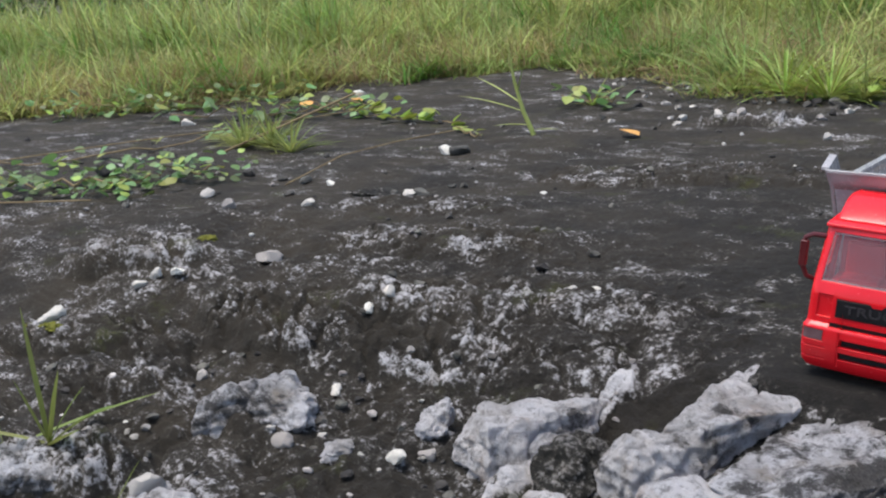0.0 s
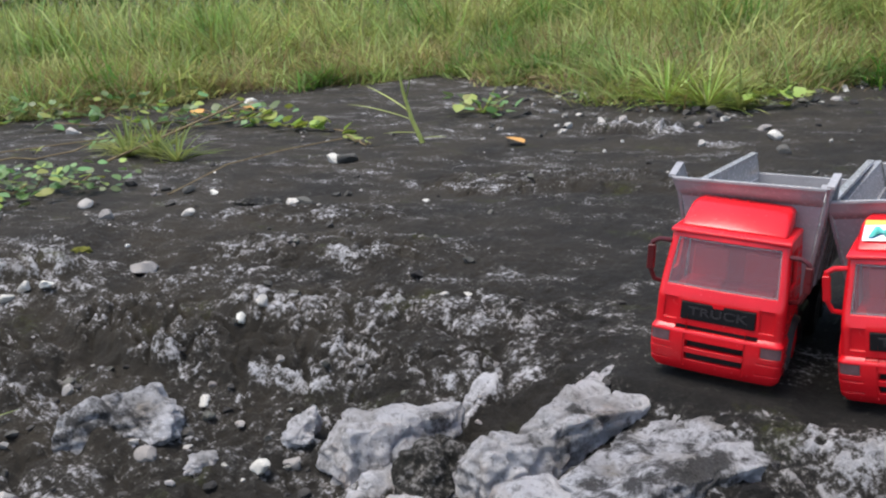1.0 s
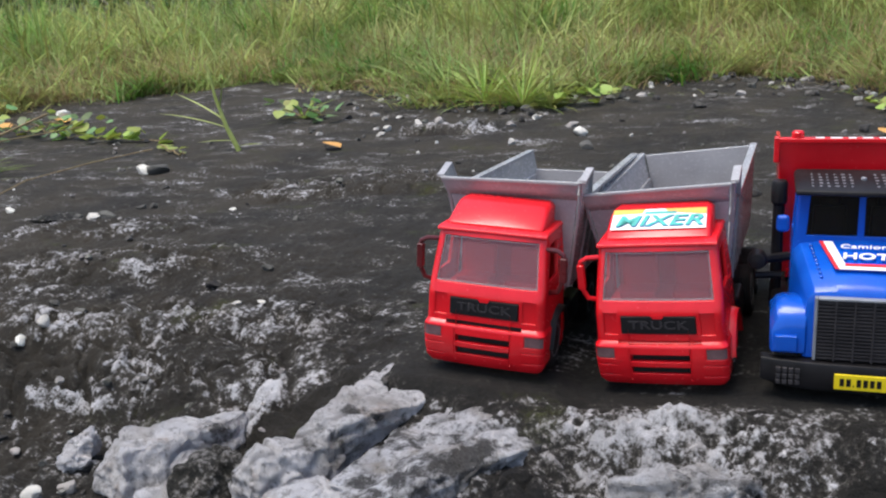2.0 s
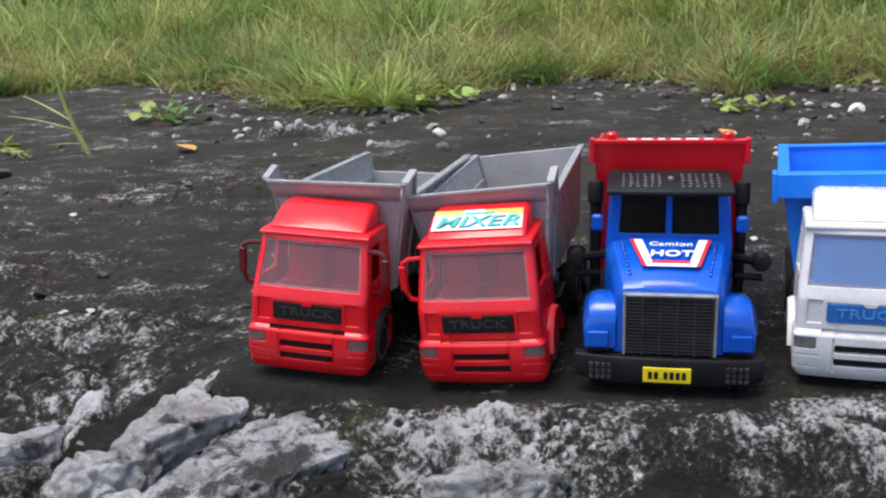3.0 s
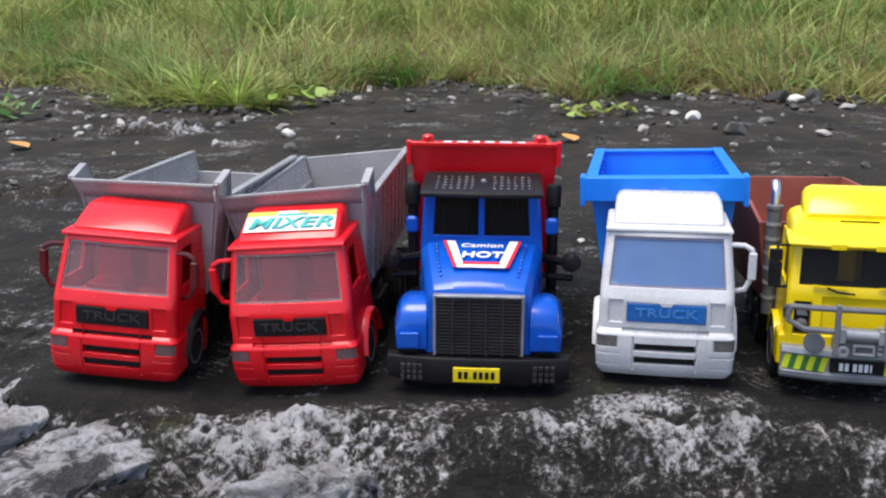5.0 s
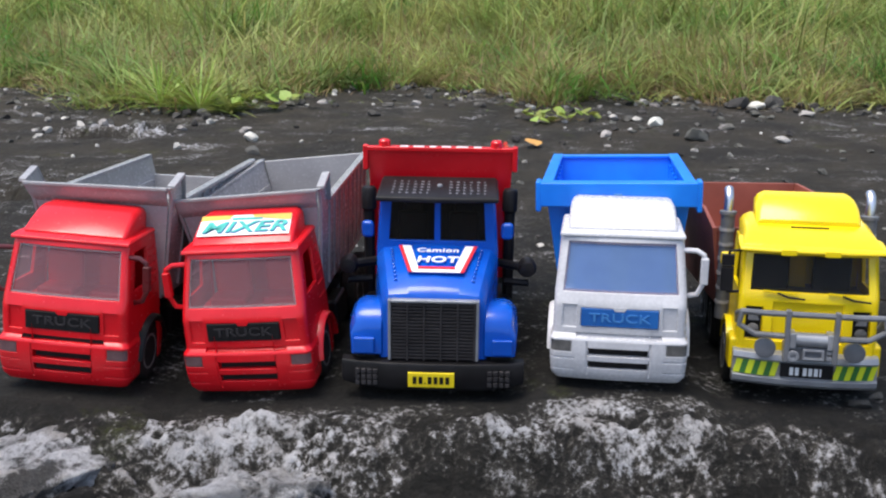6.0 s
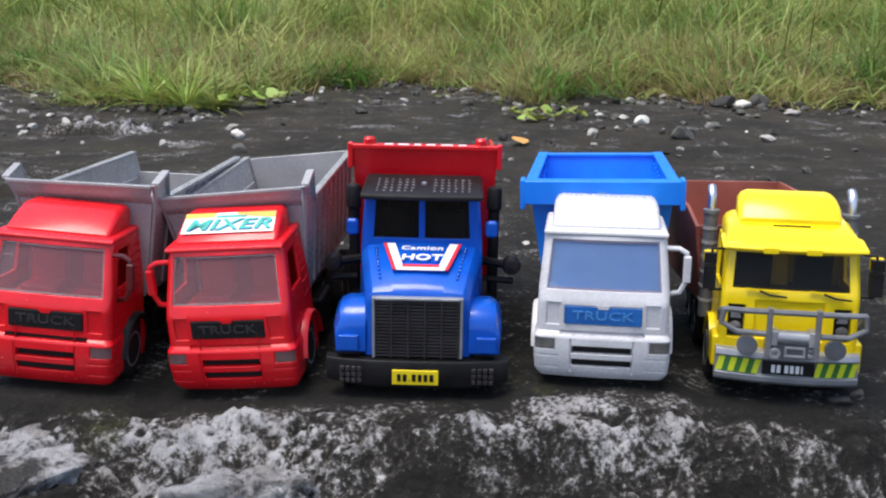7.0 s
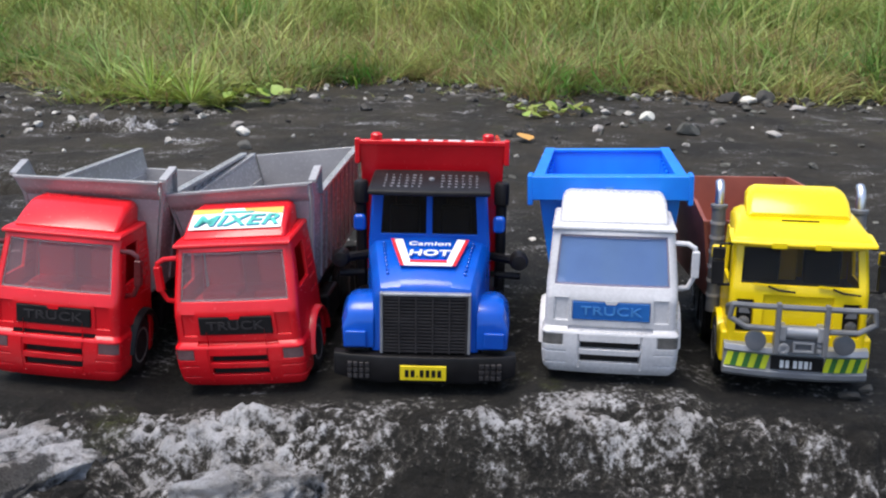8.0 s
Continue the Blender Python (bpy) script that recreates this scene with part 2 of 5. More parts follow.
PEBBLE = material("pale pebble", (0.28, 0.265, 0.24), (0.72, 0.69, 0.63), 90, 0.85, bump=0.6, fine=500, per="object", spread=0.3)
DARK_PEBBLE = material("dark pebble", (0.018, 0.017, 0.015), (0.12, 0.115, 0.105), 70, 0.9, bump=0.6, fine=500, per="object", spread=0.35)
GRASS = material("grass blade", (0.085, 0.185, 0.026), (0.44, 0.43, 0.15), 3.5, 0.6, bump=0, per="island", spread=0.34, thin=0.45)
DRY_GRASS = material("dry grass blade", (0.22, 0.13, 0.07), (0.44, 0.33, 0.17), 3, 0.65, bump=0, per="island", spread=0.22, thin=0.4)
LEAF = material("leaf", (0.085, 0.17, 0.05), (0.19, 0.29, 0.10), 30, 0.45, bump=0.1, per="object", spread=0.3, thin=0.3)
LIME_LEAF = material("young leaf", (0.22, 0.31, 0.045), (0.36, 0.42, 0.09), 30, 0.45, bump=0.1, per="object", spread=0.25, thin=0.3)
DARK_LEAF = material("shrub leaf", (0.035, 0.075, 0.010), (0.09, 0.17, 0.03), 4, 0.5, bump=0, per="island", spread=0.5)
STEM = material("stem", (0.14, 0.09, 0.04), (0.24, 0.18, 0.08), 60, 0.7, bump=0.2)
GREEN_STEM = material("green stem", (0.22, 0.28, 0.06), (0.34, 0.38, 0.10), 60, 0.5, bump=0.1)
DEAD_LEAF = material("dead leaf", (0.45, 0.20, 0.04), (0.62, 0.36, 0.10), 60, 0.7, bump=0.2)
for m in (BLACK, INK, RUBBER):
    m.node_tree.nodes["Principled BSDF"].inputs["Specular IOR Level"].default_value = 0.2

# ---- mesh tools ----


def finish(name, bm, mat, bevel=0.0, smooth=True):
    bmesh.ops.recalc_face_normals(bm, faces=bm.faces)
    me = bpy.data.meshes.new(name)
    bm.to_mesh(me)
    bm.free()
    me.materials.append(mat)
    ob = new(name, me)
    if smooth:
        for p in me.polygons:
            p.use_smooth = True
        me.set_sharp_from_angle(angle=radians(35))
    if bevel:
        mod = ob.modifiers.new("bevel", "BEVEL")
        mod.width, mod.segments, mod.limit_method, mod.angle_limit, mod.harden_normals = bevel, 2, "ANGLE", radians(35), True
    return ob


def part(name, bm, mat, parent, label="", bevel=0.0, at=None):
    ob = finish(name, bm, mat, bevel)
    ob.parent = parent
    if at is not None:
        ob.matrix_basis = at
    if label:
        ob["label"] = label
    return ob


def thing(name, m, label, category, group=""):
    ob = new(name)
    ob.empty_display_size = 0.02
    ob.matrix_basis = m
    return tagged(ob, label, category, group)


def box(bm, x0, x1, y0, y1, z0, z1):
    v = [bm.verts.new((x, y, z)) for z in (z0, z1) for x, y in ((x0, y0), (x1, y0), (x1, y1), (x0, y1))]
    for f in ((0, 1, 2, 3), (4, 5, 6, 7), (0, 1, 5, 4), (1, 2, 6, 5), (2, 3, 7, 6), (3, 0, 4, 7)):
        bm.faces.new([v[i] for i in f])
    return bm


def loft(bm, rings, close=True):
    vs = [[bm.verts.new(p) for p in r] for r in rings]
    k = len(vs[0])
    for a, b in zip(vs, vs[1:]):
        for i in range(k):
            bm.faces.new((a[i], a[(i + 1) % k], b[(i + 1) % k], b[i]))
    if close:
        bm.faces.new(vs[0])
        bm.faces.new(vs[-1])
    return bm


def prism(bm, pts, way):
    return loft(bm, [[Vector(p) for p in pts], [Vector(p) + Vector(way) for p in pts]])


def rod(bm, pts, r, seg=8):
    pts = [Vector(p) for p in pts]
    rings = []
    for i, p in enumerate(pts):
        d = (pts[min(i + 1, len(pts) - 1)] - pts[max(i - 1, 0)]).normalized()
        a = d.orthogonal().normalized() if not rings else (rings[-1][1] - d * rings[-1][1].dot(d)).normalized()
        b = d.cross(a)
        q = r[i] if isinstance(r, (list, tuple)) else r
        rings.append(([p + (a * math.cos(s) + b * math.sin(s)) * q for s in [2 * math.pi * j / seg for j in range(seg)]], a))
    return loft(bm, [x[0] for x in rings])


def lathe(bm, profile, centre, axis="x", seg=24):
    """Turns (along, radius) pairs about an axis through centre."""
    rings = []
    for a, r in profile:
        ring = []
        for j in range(seg):
            c, s = math.cos(2 * math.pi * j / seg) * r, math.sin(2 * math.pi * j / seg) * r
            ring.append(Vector(centre) + Vector((a, c, s) if axis == "x" else (c, a, s) if axis == "y" else (c, s, a)))
        rings.append(ring)
    return loft(bm, rings)


def words(body, size, thick=0.0003, bold=0.0, slant=0.0):
    """A word as a mesh in the xy plane, centred."""
    cu = bpy.data.curves.new("word", "FONT")
    cu.offset, cu.shear, cu.space_character = bold, slant, 1.04
    cu.body, cu.size, cu.extrude, cu.align_x, cu.align_y = body, size, thick, "CENTER", "CENTER"
    ob = bpy.data.objects.new("word", cu)
    me = bpy.data.meshes.new_from_object(ob)
    bm = bmesh.new()
    bm.from_mesh(me)
    bpy.data.objects.remove(ob)
    bpy.data.curves.remove(cu)
    bpy.data.meshes.remove(me)
    return bm


def shell(us, zs, cell, place, thick):
    """A skin over a u, z grid: cell gives each field's depth below the surface, or None for a hole."""
    bm, seen = bmesh.new(), {}

    def v(i, j, d):
        key = (i, j, round(d, 6))
        if key not in seen:
            seen[key] = bm.verts.new(place(us[i], zs[j], d))
        return seen[key]

    nu, nz = len(us) - 1, len(zs) - 1
    depth = {(i, j): cell((us[i] + us[i + 1]) / 2, (zs[j] + zs[j + 1]) / 2) for i in range(nu) for j in range(nz)}
    for (i, j), d in depth.items():
        if d is not None:
            bm.faces.new((v(i, j, d), v(i + 1, j, d), v(i + 1, j + 1, d), v(i, j + 1, d)))
        for di, dj, p, q in ((1, 0, (i + 1, j), (i + 1, j + 1)), (0, 1, (i, j + 1), (i + 1, j + 1)), (-1, 0, (i, j), (i, j + 1)), (0, -1, (i, j), (i + 1, j))):
            other = depth.get((i + di, j + dj))
            if (i + di, j + dj) in depth and (di < 0 or dj < 0):
                continue
            a, b = thick if d is None else d, thick if other is None else other
            if abs(a - b) > 1e-6:
                bm.faces.new((v(*p, a), v(*q, a), v(*q, b), v(*p, b)))
    return bm


def curve1(x, pts):
    return float(np.interp(x, [p[0] for p in pts], [p[1] for p in pts]))


def wheel(parent, x, y, z, r, w, side, rim_mat):
    bm = bmesh.new()
    p = [(-w / 2, r * 0.62), (-w / 2, r * 0.9), (-w * 0.38, r)]
    for k in range(5):
        a = -w * 0.38 + w * 0.76 * (k + 0.5) / 5
        p += [(a - w * 0.05, r), (a - w * 0.03, r * 0.95), (a + w * 0.03, r * 0.95), (a + w * 0.05, r)]
    p += [(w * 0.38, r), (w / 2, r * 0.9), (w / 2, r * 0.62)]
    lathe(bm, p, (x, y, z), "x", 28)
    tyre = part("wheel", bm, RUBBER, parent, "black ribbed rubber tyre")
    o = side * w / 2
    bm = lathe(bmesh.new(), [(o * 0.2, r * 0.63), (o * 1.02, r * 0.63), (o * 1.02, r * 0.55), (o * 0.55, r * 0.45), (o * 0.6, r * 0.2), (o * 0.9, r * 0.16), (o * 0.9, 0.0004)], (x, y, z), "x", 20)
    part("rim", bm, rim_mat, tyre, "dished plastic rim")

# ---- ground ----
PADS = [(-0.0943, 0.6474, -0.0027, -3.38, 4.15), (0.0366, 0.6559, -0.0105, 0.83, -4.1), (0.1625, 0.6450, -0.0040, 0, 0.6), (0.2884, 0.6507, 0.0038, -2.13, -0.46), (0.4150, 0.6518, -0.0055, -4.3, -0.6)]


def ease(t):
    t = min(max(t, 0.0), 1.0)
    return t * t * (3 - 2 * t)


def fractal(x, y, s, octaves=4):
    return noise.fractal(Vector((x * s, y * s, 3.7)), 0.9, 2.1, octaves)


# Ledges: middle x, y, half length, half width, rise, turn in degrees, share of bare stone (below zero: darker)
STEP_LEDGES = [(-0.272, 0.610, 0.048, 0.010, 0.006, 78, 0.55), (-0.286, 0.522, 0.048, 0.009, 0.010, 68, 0.62), (-0.255, 0.500, 0.026, 0.008, 0.006, 5, 0.62), (-0.150, 0.512, 0.040, 0.020, 0.010, 40, 0.60), (-0.360, 0.648, 0.085, 0.034, 0.012, 12, -0.10), (-0.470, 0.630, 0.055, 0.030, 0.013, 8, -0.10), (-0.440, 0.606, 0.040, 0.005, 0.006, 6, 0.42)]
WEST_LEDGES = [(-0.700, 0.500, 0.068, 0.036, 0.016, 25, 0.02), (-0.625, 0.372, 0.064, 0.034, 0.026, 15, 0.30), (-0.900, 0.700, 0.090, 0.036, 0.024, 10, 0.0), (-0.800, 0.560, 0.105, 0.034, 0.016, 15, 0.04), (-0.620, 0.640, 0.105, 0.038, 0.015, -8, 0.0), (-0.580, 0.880, 0.130, 0.055, 0.008, 15, 0.12), (-0.700, 1.020, 0.130, 0.045, 0.008, 12, 0.10), (-0.400, 0.730, 0.170, 0.045, 0.010, 8, 0.05)]
# The first three are flat: shade by the trucks, painted as darker ground
SHELF_LEDGES_AND_SHADE = [(-0.085, 0.648, 0.075, 0.026, 0.0, 5, -0.5), (0.130, 0.660, 0.240, 0.020, 0.0, 0, -0.25), (-0.228, 0.640, 0.060, 0.010, 0.0, 50, -0.5), (0.075, 0.600, 0.062, 0.024, 0.004, 6, 0.12), (0.058, 0.530, 0.055, 0.022, 0.008, 5, 0.34), (0.172, 0.560, 0.040, 0.022, 0.006, 0, -0.25), (0.000, 0.570, 0.045, 0.028, 0.005, 25, 0.20), (-0.030, 0.545, 0.024, 0.020, 0.010, 40, -0.25), (0.280, 0.596, 0.060, 0.010, 0.004, 4, 0.12), (-0.420, 1.290, 0.220, 0.080, 0.010, 5, 0.04), (-0.480, 1.780, 0.100, 0.030, 0.020, 4, 0.30)]
LEDGE_LIST = [(*q[:5], math.cos(radians(q[5])), math.sin(radians(q[5])), q[6]) for q in STEP_LEDGES + WEST_LEDGES + SHELF_LEDGES_AND_SHADE]


def ledges(x, y):
    """Rise and bare share of the ledges at a place, with broken outlines. The share also carries the shade painted by
    the trucks.
    """
    rise = bare = 0.0
    wx = wy = None
    for cx, cy, a, b, h, c, s, share in LEDGE_LIST:
        reach = max(a, b) * 1.35
        if abs(x - cx) > reach or abs(y - cy) > reach:
            continue
        if wx is None:
            wx, wy = fractal(x, y, 22, 4), fractal(x + 9, y, 22, 4)
        u, v = (x - cx) * c + (y - cy) * s, -(x - cx) * s + (y - cy) * c
        d = (abs(u / a + 0.16 * wx) ** 2.6 + abs(v / b + 0.22 * wy) ** 2.6) ** 0.385
        if d < 1.15:
            rise = max(rise, h * ease((1.15 - d) / 0.27) * (1 - 0.20 * max(v / b, 0)))
            bare += share * ease((1.08 - d) / 0.22)
    return rise, bare


def height(x, y):
    """The rock's height: a worn shelf under the trucks, a broken step in front of it and a shallow dip to the grass."""
    left = ease((-0.08 - x) / 0.14)
    far = ease((y - 1.1) / 0.6)
    h = -0.006 - 0.012 * far - 0.040 * left * ease((0.72 - y) / 0.17) - 0.030 * (1 - left) * ease((0.625 - y) / 0.16) - 0.03 * ease((0.45 - y) / 0.25)
    ridge = ease((x + 0.10) / 0.1)
    crest = 0.612 + 0.010 * math.sin(x * 27 + 0.5) - 0.018 * math.exp(-((x - 0.24) / 0.05) ** 2) + 0.008 * fractal(x, 2.0, 30, 3)
    low = crest - y
    h += ridge * ((0.001 + 0.009 * ease((x - 0.1) / 0.15)) * math.exp(-(low / 0.020) ** 2) - 0.020 * ease((low - 0.006) / 0.030))
    face = ridge * ease((low + 0.012) / 0.02)
    if face > 0:
        crag = noise.voronoi(Vector((x * 26 + 0.9 * fractal(x, y, 30, 3), y * 34 + x * 5, 1.5)))[0]
        h += face * (0.0045 * (abs(fractal(x + 2, y, 26, 4)) - 0.35) - 0.0035 * ease((0.22 - (crag[1] - crag[0])) / 0.22) + 0.003 * (fractal(x * 0.5, y, 60, 4)) + 0.0016 * fractal(x, y, 190, 3))
    rough = 0.35 + 0.65 * max(ease((0.70 - y) / 0.08), 1.1 * ease((-0.15 - x) / 0.3) * ease((1.05 - y) / 0.3))
    h += 0.010 * fractal(x, y, 3.0, 3) * ease((abs(y - 0.78) + max(-0.2 - x, 0) - 0.15) / 0.3)
    h += rough * (0.0075 * fractal(x, y, 17) + 0.0075 * (abs(fractal(x + 5, y, 34, 3)) - 0.35) + 0.0024 * fractal(x, y, 110, 3))
    h += 0.010 * left * ease((0.72 - y) / 0.1) * (abs(fractal(x, y + 4, 11, 3)) - 0.3)
    rise = ledges(x, y)[0]
    if rise > 0 or (y < 0.72 and -0.8 < x < 0.6 and y > 0.3):
        k = min(rise / 0.015, 1.0)
        h += rise + k * (0.0055 * (abs(fractal(x - 3, y, 40, 4)) - 0.35) + 0.0022 * fractal(x, y, 130, 2))
        near = noise.voronoi(Vector((x * 15 + 0.7 * fractal(x, y, 25, 3), y * 22 + x * 6, 0.5)))[0]
        h -= (0.0035 + 0.008 * k) * ease((0.17 - (near[1] - near[0])) / 0.17)
    else:
        h += rise
    inside = ease((x + 0.20) / 0.05) * ease((0.53 - x) / 0.05) * ease((y - 0.612) / 0.025) * ease((1.0 - y) / 0.08)
    if inside > 0:
        w = [math.exp(-((x - p[0]) / 0.035) ** 2) + 1e-6 for p in PADS]
        z = sum(k * (p[2] + (y - p[1]) * math.tan(radians(p[3])) - (x - p[0]) * math.tan(radians(p[4]))) for k, p in zip(w, PADS)) / sum(w)
        h += inside * (z + 0.0006 + 0.0008 * fractal(x, y, 60, 3) - h)
    return h


def steps(points):
    """Grid lines: (start, spacing) stretches, the last entry ends them."""
    out = []
    for (a, s), (b, _) in zip(points, points[1:]):
        n = max(1, round((b - a) / s))
        out += [a + (b - a) * i / n for i in range(n)]
    return out + [points[-1][0]]


xs = steps([(-60, 10), (-10, 1.5), (-4, 0.15), (-1.7, 0.025), (-0.95, 0.006), (-0.70, 0.0024), (0.50, 0.004), (0.60, 0.02), (1.6, 0.15), (4, 1.5), (10, 10), (60, 1)])
ys = steps([(-40, 8), (-4, 0.6), (0.0, 0.03), (0.30, 0.006), (0.36, 0.0024), (0.70, 0.005), (0.95, 0.009), (1.4, 0.02), (2.6, 0.15), (6, 1.0), (12, 8), (80, 1)])
verts = [(x, y, height(x, y) if abs(x) < 4 and -1 < y < 6 else -0.05) for y in ys for x in xs]
nx = len(xs)
faces = [(j * nx + i, j * nx + i + 1, (j + 1) * nx + i + 1, (j + 1) * nx + i) for j in range(len(ys) - 1) for i in range(nx - 1)]
me = bpy.data.meshes.new("ground")
me.from_pydata(verts, [], faces)
me.materials.append(GROUND)
me.attributes.new("bare", "FLOAT", "POINT").data.foreach_set("value", [ledges(v[0], v[1])[1] for v in verts])
me.polygons.foreach_set("use_smooth", [True] * len(faces))
tagged(new("ground", me), "dark crusted limestone ground with pale lichen and worn ledges", "ground", kind="structure")

# ---- cab-over dump trucks ----
HALF = [(0.008, 0.0426), (0.0125, 0.0452), (0.024, 0.0460), (0.038, 0.0460), (0.0405, 0.0445), (0.071, 0.0437), (0.106, 0.0408)]
NOSE = [(0.008, 0.0022), (0.0125, -0.0008), (0.022, -0.0030), (0.030, -0.0038), (0.0385, -0.0036), (0.0415, -0.0006), (0.0625, -0.001), (0.0711, 0.0022), (0.1018, 0.0118), (0.106, 0.0135)]
BACK, ROUND = 0.066, 0.005


def cab_place(u, z, d):
    a, f, s = curve1(z, HALF), curve1(z, NOSE), 1 if u > 0 else -1
    k = abs(u)
    if k <= 1:
        return Vector((u * (a - ROUND), f + d + 0.0016 * k * k, z))
    if k <= 2:
        t = (k - 1) * math.pi / 2
        return Vector((s * (a - ROUND + (ROUND - d) * math.sin(t)), f + 0.0016 + ROUND - (ROUND - d) * math.cos(t), z))
    return Vector((s * (a - d), f + 0.0016 + ROUND + (k - 2) * (BACK - f - ROUND - 0.0016), z))


def cab_cell(u, z):
    k = abs(u)
    if k < 0.985 and 0.0702 < z < 0.1028:
        return None
    if 2.12 < k < 2.6 and 0.074 < z < 0.100:
        return None
    if 2.3 < k < 2.9 and z < 0.0425:
        return None
    if k < 0.66 and 0.047 < z < 0.0603:
        return 0.0012
    if 0.73 < k < 0.97 and 0.046 < z < 0.062:
        return 0.0012
    if k < 0.5 and (0.0176 < z < 0.023 or 0.027 < z < 0.0325):
        return 0.005
    if k < 0.72 and 0.0395 < z < 0.0425:
        return 0.0025
    if 0.76 < k < 1.67 and 0.029 < z < 0.037:
        return 0.0008
    if 0.72 < k < 2.1 and (0.0155 < z < 0.0165 or 0.0240 < z < 0.0252):
        return 0.0010
    if 0.50 < k < 0.53 and 0.0125 < z < 0.037:
        return 0.0007
    if 2.66 < k < 2.9 and 0.06 < z < 0.098 and int(z * 1000) % 6 < 2:
        return 0.001
    return 0.0


CAB_U = [0.16, 0.33, 0.5, 0.53, 0.66, 0.72, 0.73, 0.76, 0.93, 0.97, 0.985, 1.0, 1.2, 1.4, 1.67, 1.9, 2.0, 2.12, 2.3, 2.6, 2.66, 2.9, 3.0]
CAB_U = [-u for u in reversed(CAB_U)] + [0.0] + CAB_U
CAB_Z = [0.008, 0.0100, 0.0125, 0.0155, 0.0165, 0.0176, 0.020, 0.023, 0.0240, 0.0252, 0.027, 0.029, 0.0325, 0.037, 0.038, 0.0395, 0.0405, 0.0415, 0.0425, 0.046, 0.047, 0.054, 0.0603, 0.062, 0.066, 0.0702, 0.074, 0.078, 0.080, 0.084, 0.086, 0.090, 0.092, 0.096, 0.098, 0.100, 0.1028, 0.1045, 0.106]


def hump(y, hw, z0, z1, c):
    return [(-hw, y, z0), (-hw, y, z1 - c), (-hw + c * 0.4, y, z1 - c * 0.35), (-hw + c * 1.1, y, z1), (hw - c * 1.1, y, z1), (hw - c * 0.4, y, z1 - c * 0.35), (hw, y, z1 - c), (hw, y, z0)]


def cab(truck, paint, glass, seat_mat, panel_mat, text_mat, lens, slit=False):
    body = part("cab", shell(CAB_U, CAB_Z, cab_cell, cab_place, 0.0022), paint, truck, "moulded plastic cab", bevel=0.0005)
    bm = loft(bmesh.new(), [[(-w, y0, z), (w, y0, z), (w, BACK, z), (-w, BACK, z)] for w, y0, z in ((0.0408, 0.0132, 0.106), (0.0413, 0.0126, 0.1066), (0.0413, 0.0130, 0.1083), (0.0400, 0.0180, 0.1098))])
    part("roof", bm, paint, truck, bevel=0.0006)
    bm = loft(bmesh.new(), [hump(0.0195, 0.0350, 0.1090, 0.1110, 0.0012), hump(0.0215, 0.0362, 0.1090, 0.1126, 0.002), hump(0.030, 0.0362, 0.1090, 0.1180, 0.003), hump(0.041, 0.0360, 0.1090, 0.1238, 0.004), hump(0.046, 0.0358, 0.1090, 0.1252, 0.004), hump(0.060, 0.0355, 0.1090, 0.1254, 0.004), hump(0.064, 0.0345, 0.1090, 0.1235, 0.004)])
    part("roof_fairing", bm, paint, truck, bevel=0.0006)
    bm = box(bmesh.new(), -0.0385, 0.0385, BACK - 0.002, BACK, 0.012, 0.1055)
    box(bm, -0.0385, 0.0385, 0.012, BACK - 0.002, 0.060, 0.062)
    part("rear_wall", bm, paint, truck)
    us = [-0.999, -0.7, -0.35, 0, 0.35, 0.7, 0.999]
    part("windscreen", shell(us, [0.0690, 0.08, 0.09, 0.1038], lambda u, z: 0.0016, cab_place, 0.0022), glass, truck, "scuffed tinted plastic windscreen")
    rim_u, rim_z = [0.35, 0.7, 0.952, 0.983], [0.0704, 0.0716, 0.08, 0.09, 0.1014, 0.1026]
    rim = shell([-u for u in reversed(rim_u)] + [0.0] + rim_u, rim_z, lambda u, z: None if abs(u) < 0.952 and 0.0716 < z < 0.1014 else 0.0007, cab_place, 0.0016)
    part("windscreen_edge", rim, EDGE_GLASS, truck, "pale raised edge of the windscreen")
    for s in (-1, 1):
        bm = bmesh.new()
        x = s * 0.019
        box(bm, x - 0.013, x + 0.013, 0.046, 0.052, 0.062, 0.090)
        box(bm, x - 0.008, x + 0.008, 0.046, 0.051, 0.090, 0.099)
        box(bm, x - 0.013, x + 0.013, 0.028, 0.050, 0.062, 0.068)
        part("seat", bm, seat_mat, truck, bevel=0.002)
        us = sorted(s * u for u in (0.775, 0.93, 1.0, 1.2, 1.4, 1.655))
        part("headlight", shell(us, [0.0294, 0.033, 0.0366], lambda u, z: 0.0002, cab_place, 0.001), lens, truck, "smoked headlight lens")
        bm = shell(sorted(s * u for u in (2.31, 2.45, 2.6, 2.75, 2.89)), [0.010, 0.025, 0.0420], lambda u, z: 0.008, cab_place, 0.009)
        part("wheel_well", bm, BLACK, truck)
        # black boxes inside the moulded slots put their shade into the colour
        for z0, z1 in ((0.0180, 0.0226), (0.0274, 0.0321)):
            if s > 0:
                bm = box(bmesh.new(), -0.0195, 0.0195, 0.0005, 0.0025, z0, z1)
                part("gap_shade", bm, BLACK, truck, "black backing that stands for shade in the air slot")
    if slit:
        # black strip standing in for the shade of the gap over the bumper
        part("gap_shade", box(bmesh.new(), -0.0285, 0.0285, 0.0000, 0.0015, 0.0399, 0.0421), BLACK, truck, "black strip that stands for shade in the bumper gap")
    bm = box(bmesh.new(), -0.0256, 0.0256, -0.0012, 0.0015, 0.0474, 0.0599)
    panel = part("name_panel", bm, panel_mat, truck, "name panel on the nose", bevel=0.0004)
